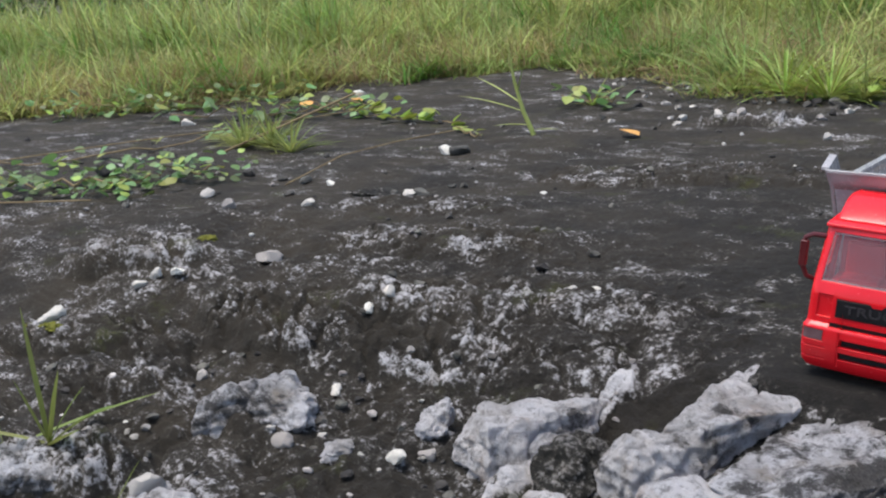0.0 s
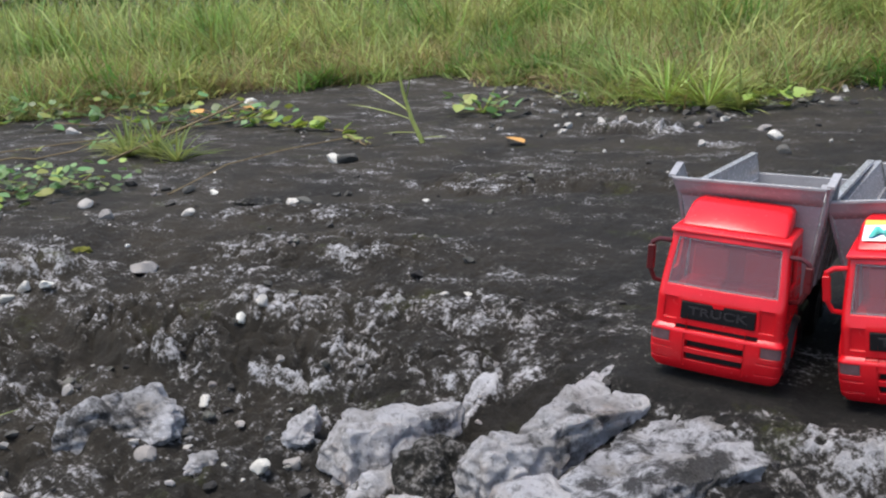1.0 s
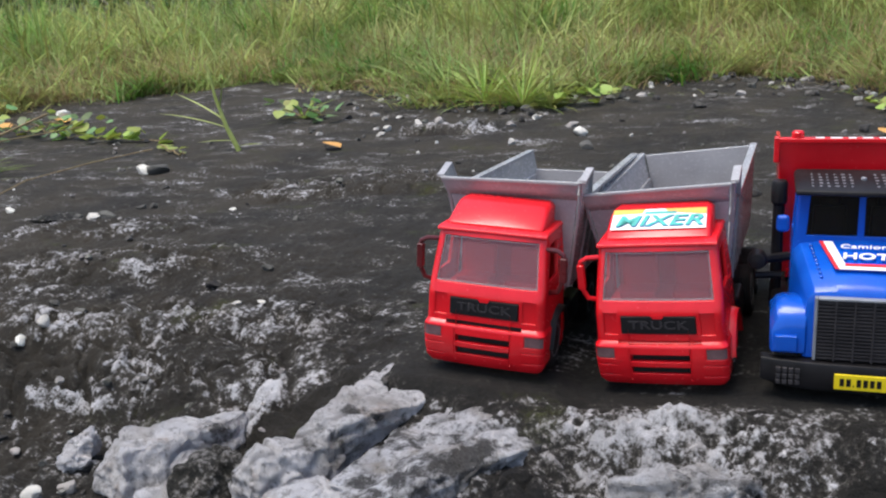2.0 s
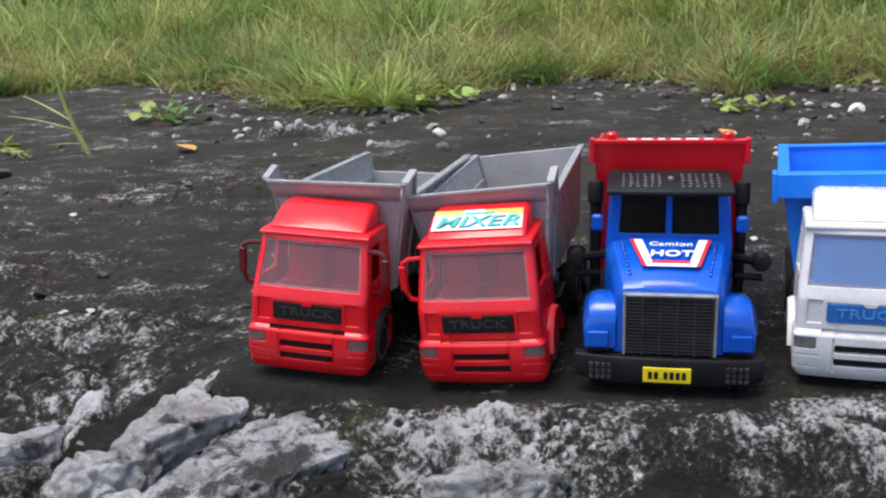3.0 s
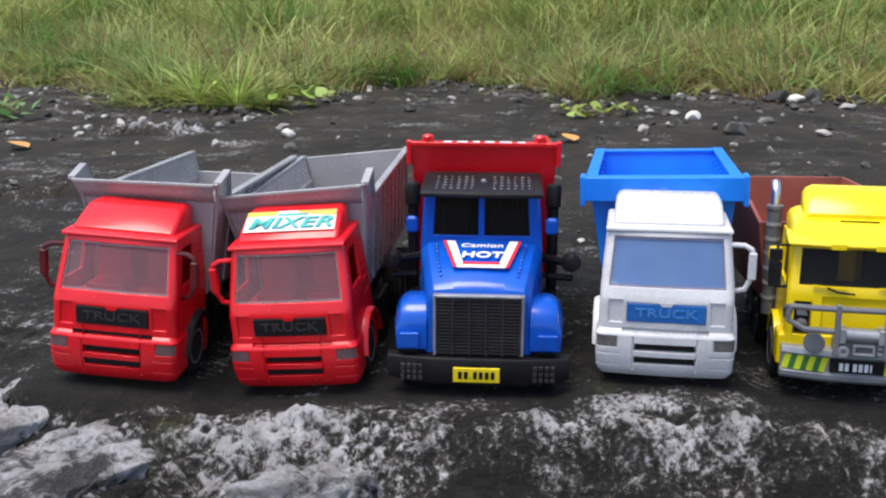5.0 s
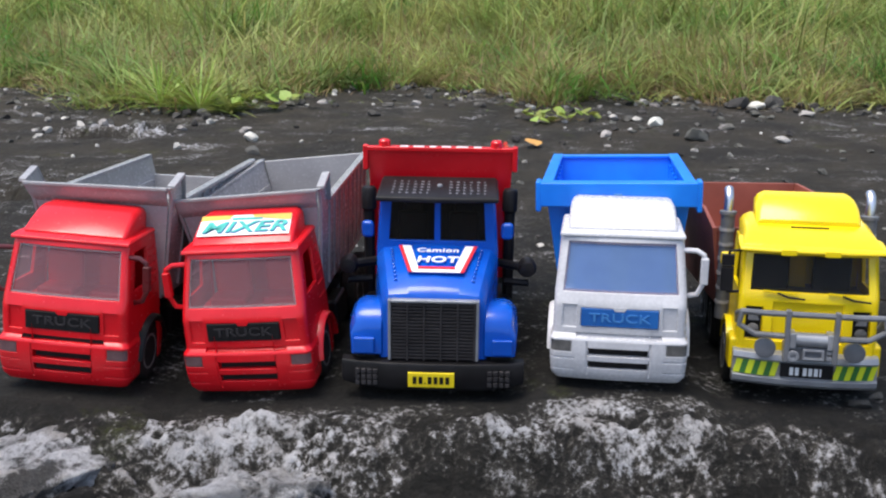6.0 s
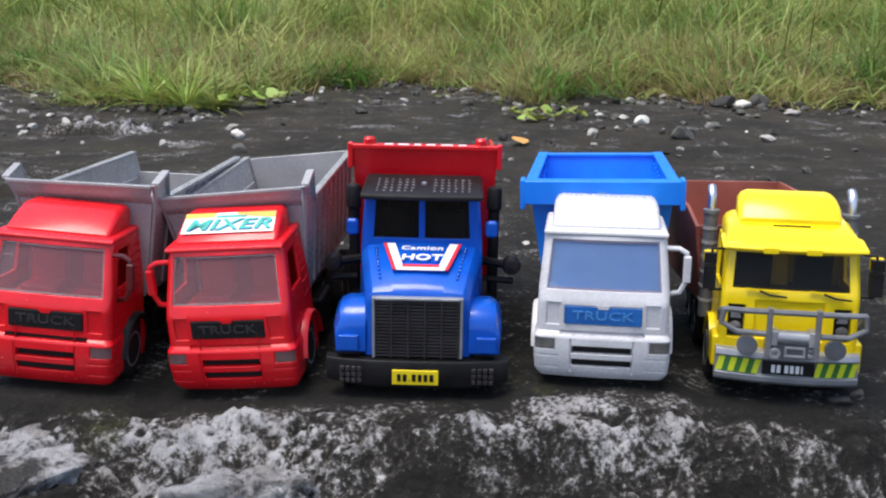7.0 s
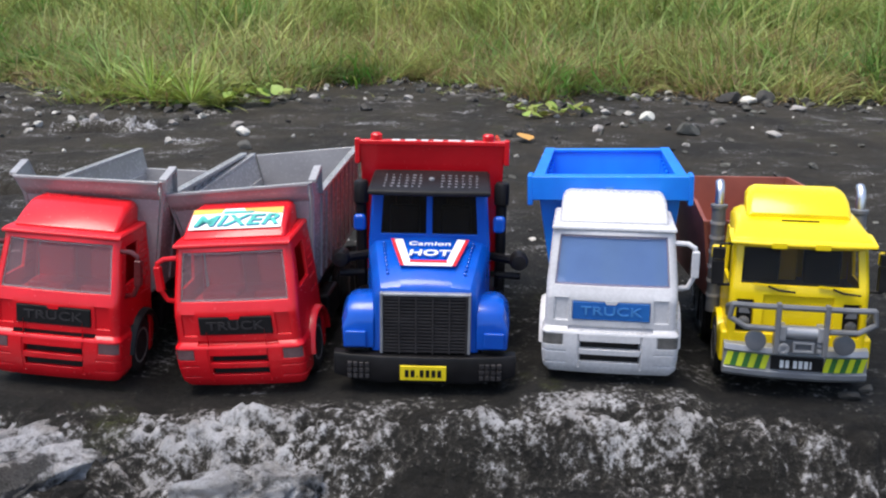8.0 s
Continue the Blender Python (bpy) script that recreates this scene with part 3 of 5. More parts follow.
    bm = prism(bmesh.new(), [(-0.005, -0.0014, 0.0612), (0.005, -0.0014, 0.0612), (0.003, -0.0014, 0.0585), (-0.003, -0.0014, 0.0585)], (0, 0.002, 0))
    part("badge_notch", bm, paint, truck)
    part("lettering", words("TRUCK", 0.0105, 0.0004, 0.00012), text_mat, panel, "raised lettering", at=pose(0.0, -0.0014, 0.0536, 90, 0, 0) @ Matrix.Diagonal((1.15, 0.8, 1, 1)))


def mirror(truck, s, mat):
    bm = rod(bmesh.new(), [(s * 0.041, 0.016, 0.0985), (s * 0.049, 0.013, 0.0990), (s * 0.0535, 0.012, 0.0965), (s * 0.0545, 0.012, 0.0900), (s * 0.0545, 0.012, 0.078), (s * 0.0505, 0.013, 0.069), (s * 0.043, 0.016, 0.0665)], 0.0018, 8)
    arm = part("mirror", bm, mat, truck, "moulded loop mirror")
    bm = box(bmesh.new(), s * 0.054 - 0.0022, s * 0.054 + 0.0028, 0.009, 0.014, 0.0765, 0.0945)
    part("mirror_head", bm, mat, arm, bevel=0.0008)


def running_gear(truck, rim_mat, fender_mat, r=0.021):
    bm = box(bmesh.new(), -0.022, 0.022, 0.02, 0.245, 0.018, 0.044)
    box(bm, -0.033, 0.033, 0.070, 0.078, 0.020, 0.056)
    part("chassis", bm, BLACK, truck)
    for y in (0.045, 0.165, 0.212):
        part("axle", rod(bmesh.new(), [(-0.04, y, r), (0.04, y, r)], 0.003), BLACK, truck)
        for s in (-1, 1):
            wheel(truck, s * (0.0375 if y < 0.1 else 0.041), y, r, r, 0.014, s, rim_mat)
    for s in (-1, 1):
        bm, n = bmesh.new(), 9
        rings = []
        for k in range(n + 1):
            t = math.pi * (0.02 + 0.96 * k / n)
            c, q = math.cos(t), math.sin(t)
            rings.append([(s * x, 0.045 - c * rr, r + q * rr * 1.02) for x, rr in ((0.040, 0.0235), (0.0485, 0.0235), (0.0488, 0.0262), (0.0465, 0.0275), (0.040, 0.0280))])
        part("fender", loft(bm, rings), fender_mat, truck, "rounded wheel-arch fender")
        bm = box(bmesh.new(), min(s * 0.033, s * 0.045), max(s * 0.033, s * 0.045), 0.092, 0.128, 0.018, 0.040)
        part("fuel_tank", bm, BLACK, truck, bevel=0.003)


def hopper(truck, paint, turn, gate):
    """Grey tipper body with a flared front canopy, stepped side walls and ribs."""
    tub = part("dump_body", box(bmesh.new(), -0.040, 0.040, 0.070, 0.250, 0.050, 0.056), paint, truck, "open grey plastic dump body", at=turn)
    bm = prism(bmesh.new(), [(-0.041, 0.070, 0.052), (0.041, 0.070, 0.052), (0.0515, 0.066, 0.1235), (-0.0515, 0.066, 0.1235)], (0, 0.003, 0))
    part("front_wall", bm, paint, tub, bevel=0.0005)
    bm = loft(bmesh.new(), [[(-w, y, z), (w, y, z), (w, y + 0.003, z - 0.001), (-w, y + 0.003, z - 0.001)] for w, y, z in ((0.0515, 0.066, 0.122), (0.0525, 0.060, 0.1285), (0.0545, 0.058, 0.1365))])
    box(bm, -0.0552, 0.0552, 0.0565, 0.0600, 0.1350, 0.1375)
    part("canopy", bm, paint, tub, bevel=0.0005)
    for s in (-1, 1):
        out = [(0.070, 0.052), (0.066, 0.1235), (0.0585, 0.1370), (0.0780, 0.1435), (0.0850, 0.1225), (0.252, 0.1225), (0.2560, 0.090), (0.245, 0.056)]

        def lean(y, z):
            return (0.041 + 0.0128 * (z - 0.052) / 0.08) * (1 - 0.10 * (y - 0.07) / 0.19)

        bm = loft(bmesh.new(), [[(s * (lean(y, z) + d), y, z) for y, z in out] for d in (0, 0.0024)])
        wall = part("side_wall", bm, paint, tub, "ribbed side wall", bevel=0.0004)
        bm = bmesh.new()
        for k in range(9):
            y = 0.090 + k * 0.0185
            prism(bm, [(s * (lean(y, 0.056) + 0.002), y, 0.056), (s * (lean(y, 0.056) + 0.002), y + 0.005, 0.056), (s * (lean(y, 0.119) + 0.002), y + 0.005, 0.119), (s * (lean(y, 0.119) + 0.002), y, 0.119)], (s * 0.0018, 0, 0))
        part("rib", bm, paint, wall)
        rail = [(s * (lean(y, z) + 0.001), y, z) for y, z in ((0.060, 0.1372), (0.0785, 0.1435), (0.0855, 0.1228), (0.252, 0.1228))]
        bm = bmesh.new()
        for p, q in zip(rail, rail[1:]):
            p, q = Vector(p), Vector(q)
            prism(bm, [p + Vector((-s * 0.0016, 0, -0.001)), p + Vector((s * 0.0042, 0, -0.001)), p + Vector((s * 0.0042, 0, 0.0016)), p + Vector((-s * 0.0016, 0, 0.0016))], q - p)
        part("rim_rail", bm, paint, wall, bevel=0.0004)
        bm = box(bmesh.new(), min(s * 0.0430, s * 0.0450), max(s * 0.0430, s * 0.0450), 0.09, 0.246, 0.098, 0.102)
        part("inner_ledge", bm, paint, wall)
    bm = prism(bmesh.new(), [(-0.0378, 0.244, 0.056), (0.0378, 0.244, 0.056), (0.0466, 0.250, gate), (-0.0466, 0.250, gate)], (0, 0.003, 0))
    part("tailgate", bm, paint, tub, bevel=0.0005)


def tub_body(truck, paint, roll):
    """Plain tapered tub with a broad rolled rim."""
    tub = part("dump_body", box(bmesh.new(), -0.044, 0.044, 0.078, 0.215, 0.050, 0.055), paint, truck, "open azure plastic dump body", at=pose(-0.002, 0, 0.09, 0, roll, 0) @ pose(0, 0, -0.09) @ Matrix.Diagonal((0.955, 1, 1, 1)))

    def wall(name, pts, way):
        part(name, prism(bmesh.new(), pts, way), paint, tub, bevel=0.0005)

    wall("front_wall", [(-0.044, 0.078, 0.05), (0.044, 0.078, 0.05), (0.0555, 0.076, 0.130), (-0.0555, 0.076, 0.130)], (0, 0.003, 0))
    wall("tailgate", [(-0.044, 0.213, 0.05), (0.044, 0.213, 0.05), (0.0535, 0.226, 0.127), (-0.0535, 0.226, 0.127)], (0, 0.003, 0))
    for s in (-1, 1):
        wall("side_wall", [(s * 0.044, 0.079, 0.05), (s * 0.044, 0.213, 0.05), (s * 0.0535, 0.226, 0.128), (s * 0.0555, 0.076, 0.130)], (-s * 0.003, 0, 0))
        bm = loft(bmesh.new(), [[(s * (a - 0.006), y, z), (s * (a + 0.003), y, z), (s * (a + 0.003), y, z - 0.009), (s * (a + 0.0012), y, z - 0.009), (s * (a + 0.0012), y, z - 0.002), (s * (a - 0.006), y, z - 0.002)] for a, y, z in ((0.0555, 0.072, 0.1325), (0.0535, 0.230, 0.1300))])
        part("rim_rail", bm, paint, tub, "rolled rim", bevel=0.0008)
        for k in range(7):
            bm = box(bmesh.new(), min(s * 0.0475, s * 0.0495), max(s * 0.0475, s * 0.0495), 0.092 + k * 0.019, 0.101 + k * 0.019, 0.1195, 0.1225)
            part("rim_stud", bm, paint, tub)
    bm = loft(bmesh.new(), [[(-0.0585, y, z) for y, z in ((0.066, 0.1335), (0.078, 0.1335), (0.078, 0.131), (0.068, 0.131), (0.068, 0.116), (0.066, 0.116))], [(0.0585, y, z) for y, z in ((0.066, 0.1335), (0.078, 0.1335), (0.078, 0.131), (0.068, 0.131), (0.068, 0.116), (0.066, 0.116))]])
    part("front_rim", bm, paint, tub, "rolled front rim", bevel=0.0008)
    for s in (-1, 1):
        bm = box(bmesh.new(), min(s * 0.0580, s * 0.0620), max(s * 0.0580, s * 0.0620), 0.066, 0.080, 0.112, 0.1345)
        part("corner_cap", bm, paint, tub, bevel=0.0012)
    bm = box(bmesh.new(), -0.0555, 0.0555, 0.224, 0.2325, 0.1265, 0.1290)
    part("rear_rim", bm, paint, tub, bevel=0.0006)
    bm = box(bmesh.new(), -0.003, 0.003, 0.0650, 0.0662, 0.1215, 0.1260)
    part("mould_mark", bm, PALE_BLUE, tub)


red_truck = thing("toy_dump_truck", pose(-0.0943, 0.6474, -0.0027, -3.38, 4.15, -1.67), "red plastic toy dump truck with a grey tipper body", "toy truck", "row of toy trucks")
cab(red_truck, RED, SMOKE_GLASS, RED, BLACK, INK, RED_LENS, True)
mirror(red_truck, -1, MAROON)
mirror(red_truck, 1, MAROON)
running_gear(red_truck, GREY, BLACK)
hopper(red_truck, GREY, pose(0.002, 0.06, 0.092, 2.6, -3.0, -5.0) @ pose(0, -0.06, -0.09), 0.106)

mixer_truck = thing("toy_dump_truck", pose(0.0366, 0.6559, -0.0105, 0.83, -4.1, -3.69), "red toy dump truck with a bright mixer sticker on top", "toy truck", "row of toy trucks")
cab(mixer_truck, RED, SMOKE_GLASS, RED, BLACK, INK, RED_LENS)
mirror(mixer_truck, -1, RED)
running_gear(mixer_truck, GREY, RED)
hopper(mixer_truck, GREY, pose(-0.005, 0.06, 0.089, 0.5, -2.2, -1.5) @ pose(0, -0.06, -0.09), 0.1225)
SLOPE = pose(0, 0.0325, 0.12015, 29.2, 0, 0)
sticker = part("sticker", prism(bmesh.new(), [(-0.033, -0.0092, 0), (0.033, -0.0092, 0), (0.0325, 0.0105, 0), (-0.0325, 0.0105, 0)], (0, 0, 0.0003)), PAPER, mixer_truck, "printed paper sticker", at=SLOPE)
part("sticker_band", prism(bmesh.new(), [(-0.0325, 0.0055, 0), (-0.012, 0.0062, 0), (-0.010, 0.0102, 0), (-0.0325, 0.0102, 0)], (0, 0, 0.0006)), ORANGE_PRINT, sticker)
part("sticker_band", prism(bmesh.new(), [(0.006, 0.0072, 0), (0.0325, 0.004, 0), (0.0325, 0.0102, 0), (0.004, 0.0102, 0)], (0, 0, 0.0006)), ORANGE_PRINT, sticker)
part("sticker_bar", prism(bmesh.new(), [(-0.010, 0.0055, 0), (0.012, 0.0055, 0), (0.012, 0.0078, 0), (-0.010, 0.0078, 0)], (0, 0, 0.0006)), TEAL_PRINT, sticker)
part("lettering", words("MIXER", 0.0158, 0.0002, 0.0003, 0.25), DECAL_BLUE, sticker, at=pose(0.0004, -0.0026, 0.0006) @ Matrix.Diagonal((1.32, 0.92, 1, 1)))
part("lettering", words("MIXER", 0.0158, 0.0002, 0.0003, 0.25), TEAL_PRINT, sticker, "teal lettering", at=pose(0.0, -0.0022, 0.0010) @ Matrix.Diagonal((1.32, 0.90, 1, 1)))

white_truck = thing("toy_dump_truck", pose(0.2884, 0.6507, 0.0038, -2.13, -0.46, -7.11), "white plastic toy truck with blue windows and an azure tipper body", "toy truck", "row of toy trucks")
cab(white_truck, WHITE, BLUE_GLASS, DECAL_BLUE, DECAL_BLUE, PALE_BLUE, LENS)
mirror(white_truck, 1, WHITE)
running_gear(white_truck, GREY, WHITE)
tub_body(white_truck, BED_BLUE, -1.5)

# ---- bonneted blue truck ----
hauler = thing("toy_dump_truck", pose(0.1625, 0.6450, -0.0040, 0, 0.6, 0), "blue plastic toy truck with a long bonnet and red tipper body", "toy truck", "row of toy trucks")
rings = []
for x in (-0.0625, -0.0600, -0.050, -0.03, 0.0, 0.03, 0.050, 0.0600, 0.0625):
    k = abs(x) / 0.0625
    y, low, top = 0.006 * k ** 3, 0.0095 + 0.004 * k ** 6, 0.0290
    rings.append([(x, y + 0.001, low), (x, y, low + 0.003), (x, y, top - 0.002), (x, y + 0.001, top), (x, y + 0.010, top), (x, y + 0.010, low)])
bumper = part("bumper", loft(bmesh.new(), rings), BLACK, hauler, "black moulded front bumper", bevel=0.0006)
for s in (-1, 1):
    bm = bmesh.new()
    for i in range(4):
        for j in range(3):
            box(bm, s * 0.045 - 0.0075 + i * 0.004, s * 0.045 - 0.0046 + i * 0.004, 0.0005, 0.004, 0.0130 + j * 0.0042, 0.0160 + j * 0.0042)
    fog = part("fog_light", bm, INK, bumper, "ribbed fog light", bevel=0.0003)
    fog["kind"] = "stuff"
plate = part("number_plate", box(bmesh.new(), -0.0165, 0.0150, -0.0012, 0.001, 0.0128, 0.0232), PLATE_YELLOW, bumper, "yellow plate with dark print", bevel=0.0003)
for k, w in enumerate((0.0026, 0.0026, 0.0008, 0.0026, 0.0026, 0.0026, 0.0026)):
    x = -0.0132 + sum((0.0026, 0.0026, 0.0008, 0.0026, 0.0026, 0.0026, 0.0026)[:k]) + k * 0.0014
    part("print_bar", box(bmesh.new(), x, x + w, -0.0016, -0.0010, 0.0154, 0.0206 if w > 0.001 else 0.0164), BLACK, plate)


def bonnet_ring(y, hw, low, top, crown):
    return [(-hw - 0.002, y, low), (-hw - 0.001, y, top - 0.012), (-hw, y, top - 0.005), (-hw + 0.004, y, top - 0.0005), (-hw * 0.5, y, top + crown * 0.7), (0, y, top + crown), (hw * 0.5, y, top + crown * 0.7), (hw - 0.004, y, top - 0.0005), (hw, y, top - 0.005), (hw + 0.001, y, top - 0.012), (hw + 0.002, y, low)]


bm = loft(bmesh.new(), [bonnet_ring(0.0085, 0.0325, 0.030, 0.0715, 0.0006), bonnet_ring(0.0100, 0.0345, 0.030, 0.0755, 0.001), bonnet_ring(0.0150, 0.0352, 0.030, 0.0785, 0.002), bonnet_ring(0.040, 0.0392, 0.030, 0.0865, 0.003), bonnet_ring(0.068, 0.0432, 0.030, 0.0925, 0.003)])
bonnet = part("bonnet", bm, BLUE, hauler, "glossy blue bonnet", bevel=0.0005)
for s in (-1, 1):
    bm = bmesh.new()
    for k in range(9):
        y = 0.022 + k * 0.0045
        z = 0.0785 + (y - 0.015) * 0.30 + 0.0012
        lathe(bm, [(-0.002, 0.0011), (0.0006, 0.0011), (0.0011, 0.0006)], (s * (0.0265 + k * 0.0007), y, z), "z", 8)
    part("rivet", bm, BLUE, bonnet, "row of rivets")
surround = bmesh.new()
for x0, x1, z0, z1 in ((-0.0305, -0.0285, 0.0300, 0.0735), (0.0290, 0.0310, 0.0300, 0.0735), (-0.0285, 0.0290, 0.0715, 0.0735)):
    box(surround, x0, x1, 0.004, 0.009, z0, z1)
grille = part("grille", box(bmesh.new(), -0.0285, 0.029, 0.0065, 0.0085, 0.0300, 0.0715), BLACK, hauler, "dark louvred radiator grille")
part("grille_surround", surround, SILVER, grille, "worn silver edge", bevel=0.0006)
for c in range(5):
    x = -0.0280 + c * 0.01135
    part("grille_post", box(bmesh.new(), x + 0.0100, x + 0.01115, 0.0040, 0.0066, 0.0300, 0.0715), INK, grille)
for k in range(17):
    z = 0.0312 + k * 0.00238
    part("grille_slat", box(bmesh.new(), -0.0282, 0.0287, 0.0048, 0.0066, z, z + 0.0012), INK, grille)
HOOD = pose(0, 0.0430, 0.0913, 15.0, 0, 0)
mark = part("bonnet_sticker", prism(bmesh.new(), [(-0.0245, 0.0160, 0), (-0.0185, 0.0160, 0), (-0.0115, -0.0130, 0), (0.0135, -0.0130, 0), (0.0205, 0.0160, 0), (0.0265, 0.0160, 0), (0.0175, -0.0185, 0), (-0.0155, -0.0185, 0)], (0, 0, 0.0005)), PAPER, bonnet, "white and red chevron print", at=HOOD)
part("chevron", prism(bmesh.new(), [(-0.0270, 0.0160, 0), (-0.0245, 0.0160, 0), (-0.0155, -0.0185, 0), (-0.0180, -0.0185, 0)], (0, 0, 0.0006)), RED_PRINT, mark)
part("chevron", prism(bmesh.new(), [(0.0265, 0.0160, 0), (0.0290, 0.0160, 0), (0.0200, -0.0185, 0), (0.0175, -0.0185, 0)], (0, 0, 0.0006)), RED_PRINT, mark)
part("chevron", prism(bmesh.new(), [(-0.0115, -0.0120, 0.0003), (0.0135, -0.0120, 0.0003), (0.0142, -0.0150, 0.0003), (-0.0122, -0.0150, 0.0003)], (0, 0, 0.0005)), RED_PRINT, mark)
part("lettering", words("HOT", 0.0120, 0.0003, 0.0003, 0.1), PAPER, mark, at=pose(0.001, -0.0035, 0.0010) @ Matrix.Diagonal((1.1, 0.85, 1, 1)))
part("lettering", words("Camion", 0.0080, 0.0003, 0.0001, 0.1), PAPER, mark, at=pose(0.001, 0.0088, 0.0010) @ Matrix.Diagonal((1.15, 0.85, 1, 1)))
for s in (-1, 1):
    bm = loft(bmesh.new(), [[(s * x, y, z) for x, z in ((0.0350, b), (0.0570 - k, b), (0.0575 - k, b + (t - b) * 0.6), (0.0535 - k, t - 0.002), (0.0490 - k, t), (0.0350, t))] for y, b, t, k in ((0.0070, 0.033, 0.050, 0.002), (0.0090, 0.032, 0.0575, 0.001), (0.0150, 0.032, 0.0630, 0), (0.0260, 0.040, 0.0650, 0), (0.0420, 0.046, 0.0630, 0), (0.0520, 0.030, 0.0560, 0.001), (0.0560, 0.020, 0.0420, 0.002))])
    fender = part("fender", bm, BLUE, hauler, "rounded blue mudguard", bevel=0.0008)
    x0, x1 = sorted((s * 0.0400, s * 0.0540))
    part("headlight", box(bmesh.new(), x0, x1, 0.0045, 0.009, 0.0345, 0.0455), BLUE, fender, "square moulded headlight", bevel=0.0008)
    wheel(hauler, s * 0.046, 0.032, 0.022, 0.022, 0.016, s, GREY)
    wheel(hauler, s * 0.046, 0.175, 0.022, 0.022, 0.018, s, GREY)
    wheel(hauler, s * 0.046, 0.225, 0.022, 0.022, 0.018, s, GREY)
    x0, x1 = sorted((s * 0.0460, s * 0.0550))
    part("side_mirror", box(bmesh.new(), x0, x1, 0.066, 0.072, 0.0985, 0.1110), BLUE, hauler, bevel=0.0028)
    bm = rod(bmesh.new(), [(s * 0.045, 0.095, 0.073), (s * 0.062, 0.085, 0.073)], 0.0035)
    lathe(bm, [(0.0, 0.0005), (0.001, 0.0055), (0.006, 0.0072), (0.013, 0.0066), (0.016, 0.003)], (s * 0.0665, 0.076, 0.073), "y", 16)
    rod(bm, [(s * 0.05, 0.09, 0.060), (s * 0.068, 0.086, 0.060)], 0.0028)
    part("air_cleaner", bm, BLACK, hauler, "glossy black air cleaner")
    bm = rod(bmesh.new(), [(s * 0.0530, 0.103, z) for z in (0.030, 0.110, 0.112, 0.126, 0.128)], [0.0042, 0.0042, 0.0058, 0.0058, 0.0045], 10)
    part("exhaust_pipe", bm, BLACK, hauler)
    box_x = sorted((s * 0.036, s * 0.056))
    part("side_tank", box(bmesh.new(), box_x[0], box_x[1], 0.075, 0.130, 0.022, 0.046), BLACK, hauler, bevel=0.004)


def screen_place(u, z, d):
    w = 0.0442 - 0.012 * max(z - 0.09, 0) / 0.04 * 0.25
    k, s = abs(u), 1 if u > 0 else -1
    if k <= 1:
        return Vector((u * (w - 0.003), 0.0660 + d + 0.05 * (z - 0.09), z))
    if k <= 2:
        t = (k - 1) * math.pi / 2
        return Vector((s * (w - 0.003 + (0.003 - d) * math.sin(t)), 0.0660 + 0.003 - (0.003 - d) * math.cos(t) + 0.05 * (z - 0.09), z))
    return Vector((s * (w - d), 0.069 + 0.05 * (z - 0.09) * (3 - k) + (k - 2) * 0.033, z))


def screen_cell(u, z):
    k = abs(u)
    if 0.055 < k < 0.86 and 0.0975 < z < 0.1255:
        return None
    if 2.2 < k < 2.8 and 0.0975 < z < 0.1235:
        return None
    return 0.0


us = [0.055, 0.3, 0.6, 0.86, 1.0, 1.3, 1.7, 2.0, 2.2, 2.8, 3.0]
us = [-u for u in reversed(us)] + us
part("cab", shell(us, [0.030, 0.060, 0.0905, 0.0975, 0.110, 0.1235, 0.1255, 0.1285], screen_cell, screen_place, 0.0024), BLUE, hauler, "blue moulded cab", bevel=0.0005)
part("rear_wall", box(bmesh.new(), -0.0405, 0.0405, 0.100, 0.102, 0.030, 0.1280), BLACK, hauler)
part("cab_floor", box(bmesh.new(), -0.0405, 0.0405, 0.0700, 0.0995, 0.086, 0.089), BLACK, hauler)
for s in (-1, 1):
    part("windscreen_pane", shell(sorted(s * u for u in (0.05, 0.3, 0.6, 0.88)), [0.0965, 0.11, 0.1262], lambda u, z: 0.0014, screen_place, 0.002), DARK_GLASS, hauler, "dark clear pane")
    bm = box(bmesh.new(), s * 0.019 - 0.011, s * 0.019 + 0.011, 0.088, 0.094, 0.089, 0.113)
    box(bm, s * 0.019 - 0.007, s * 0.019 + 0.007, 0.088, 0.093, 0.113, 0.121)
    part("seat", bm, BLACK, hauler, bevel=0.002)
bm = loft(bmesh.new(), [[(-w, y0, z), (0, y0 - 0.002, z), (w, y0, z), (w, 0.106, z + dz), (-w, 0.106, z + dz)] for w, y0, z, dz in ((0.0425, 0.058, 0.1278, 0.0), (0.0435, 0.0565, 0.1292, 0.001), (0.0435, 0.0570, 0.1312, 0.003), (0.0415, 0.0600, 0.1325, 0.0035))])
roof = part("roof", bm, BLACK, hauler, "black roof panel with worn pale print", bevel=0.0006)
random.seed(4)
for s in (-1, 1):
    for k in range(6):
        for j in range(5):
            x, y, w = s * 0.0205 + (k - 2.5) * 0.0050, 0.064 + j * 0.0068, random.uniform(0.0010, 0.0026)
            if s * x > 0.004:
                z = 0.1326 + (y - 0.06) * 0.0765
                part("print_bar", prism(bmesh.new(), [(x, y, z), (x + w, y, z), (x + w, y + 0.0014, z + 0.0001), (x, y + 0.0014, z + 0.0002)], (0, 0, 0.0003)), SILVER, roof)
part("roof_screw", lathe(bmesh.new(), [(-0.001, 0.002), (0.001, 0.002), (0.0016, 0.001)], (0.001, 0.081, 0.1345), "z", 10), SILVER, roof)
part("chassis", box(bmesh.new(), -0.024, 0.024, 0.012, 0.250, 0.016, 0.040), BLACK, hauler)
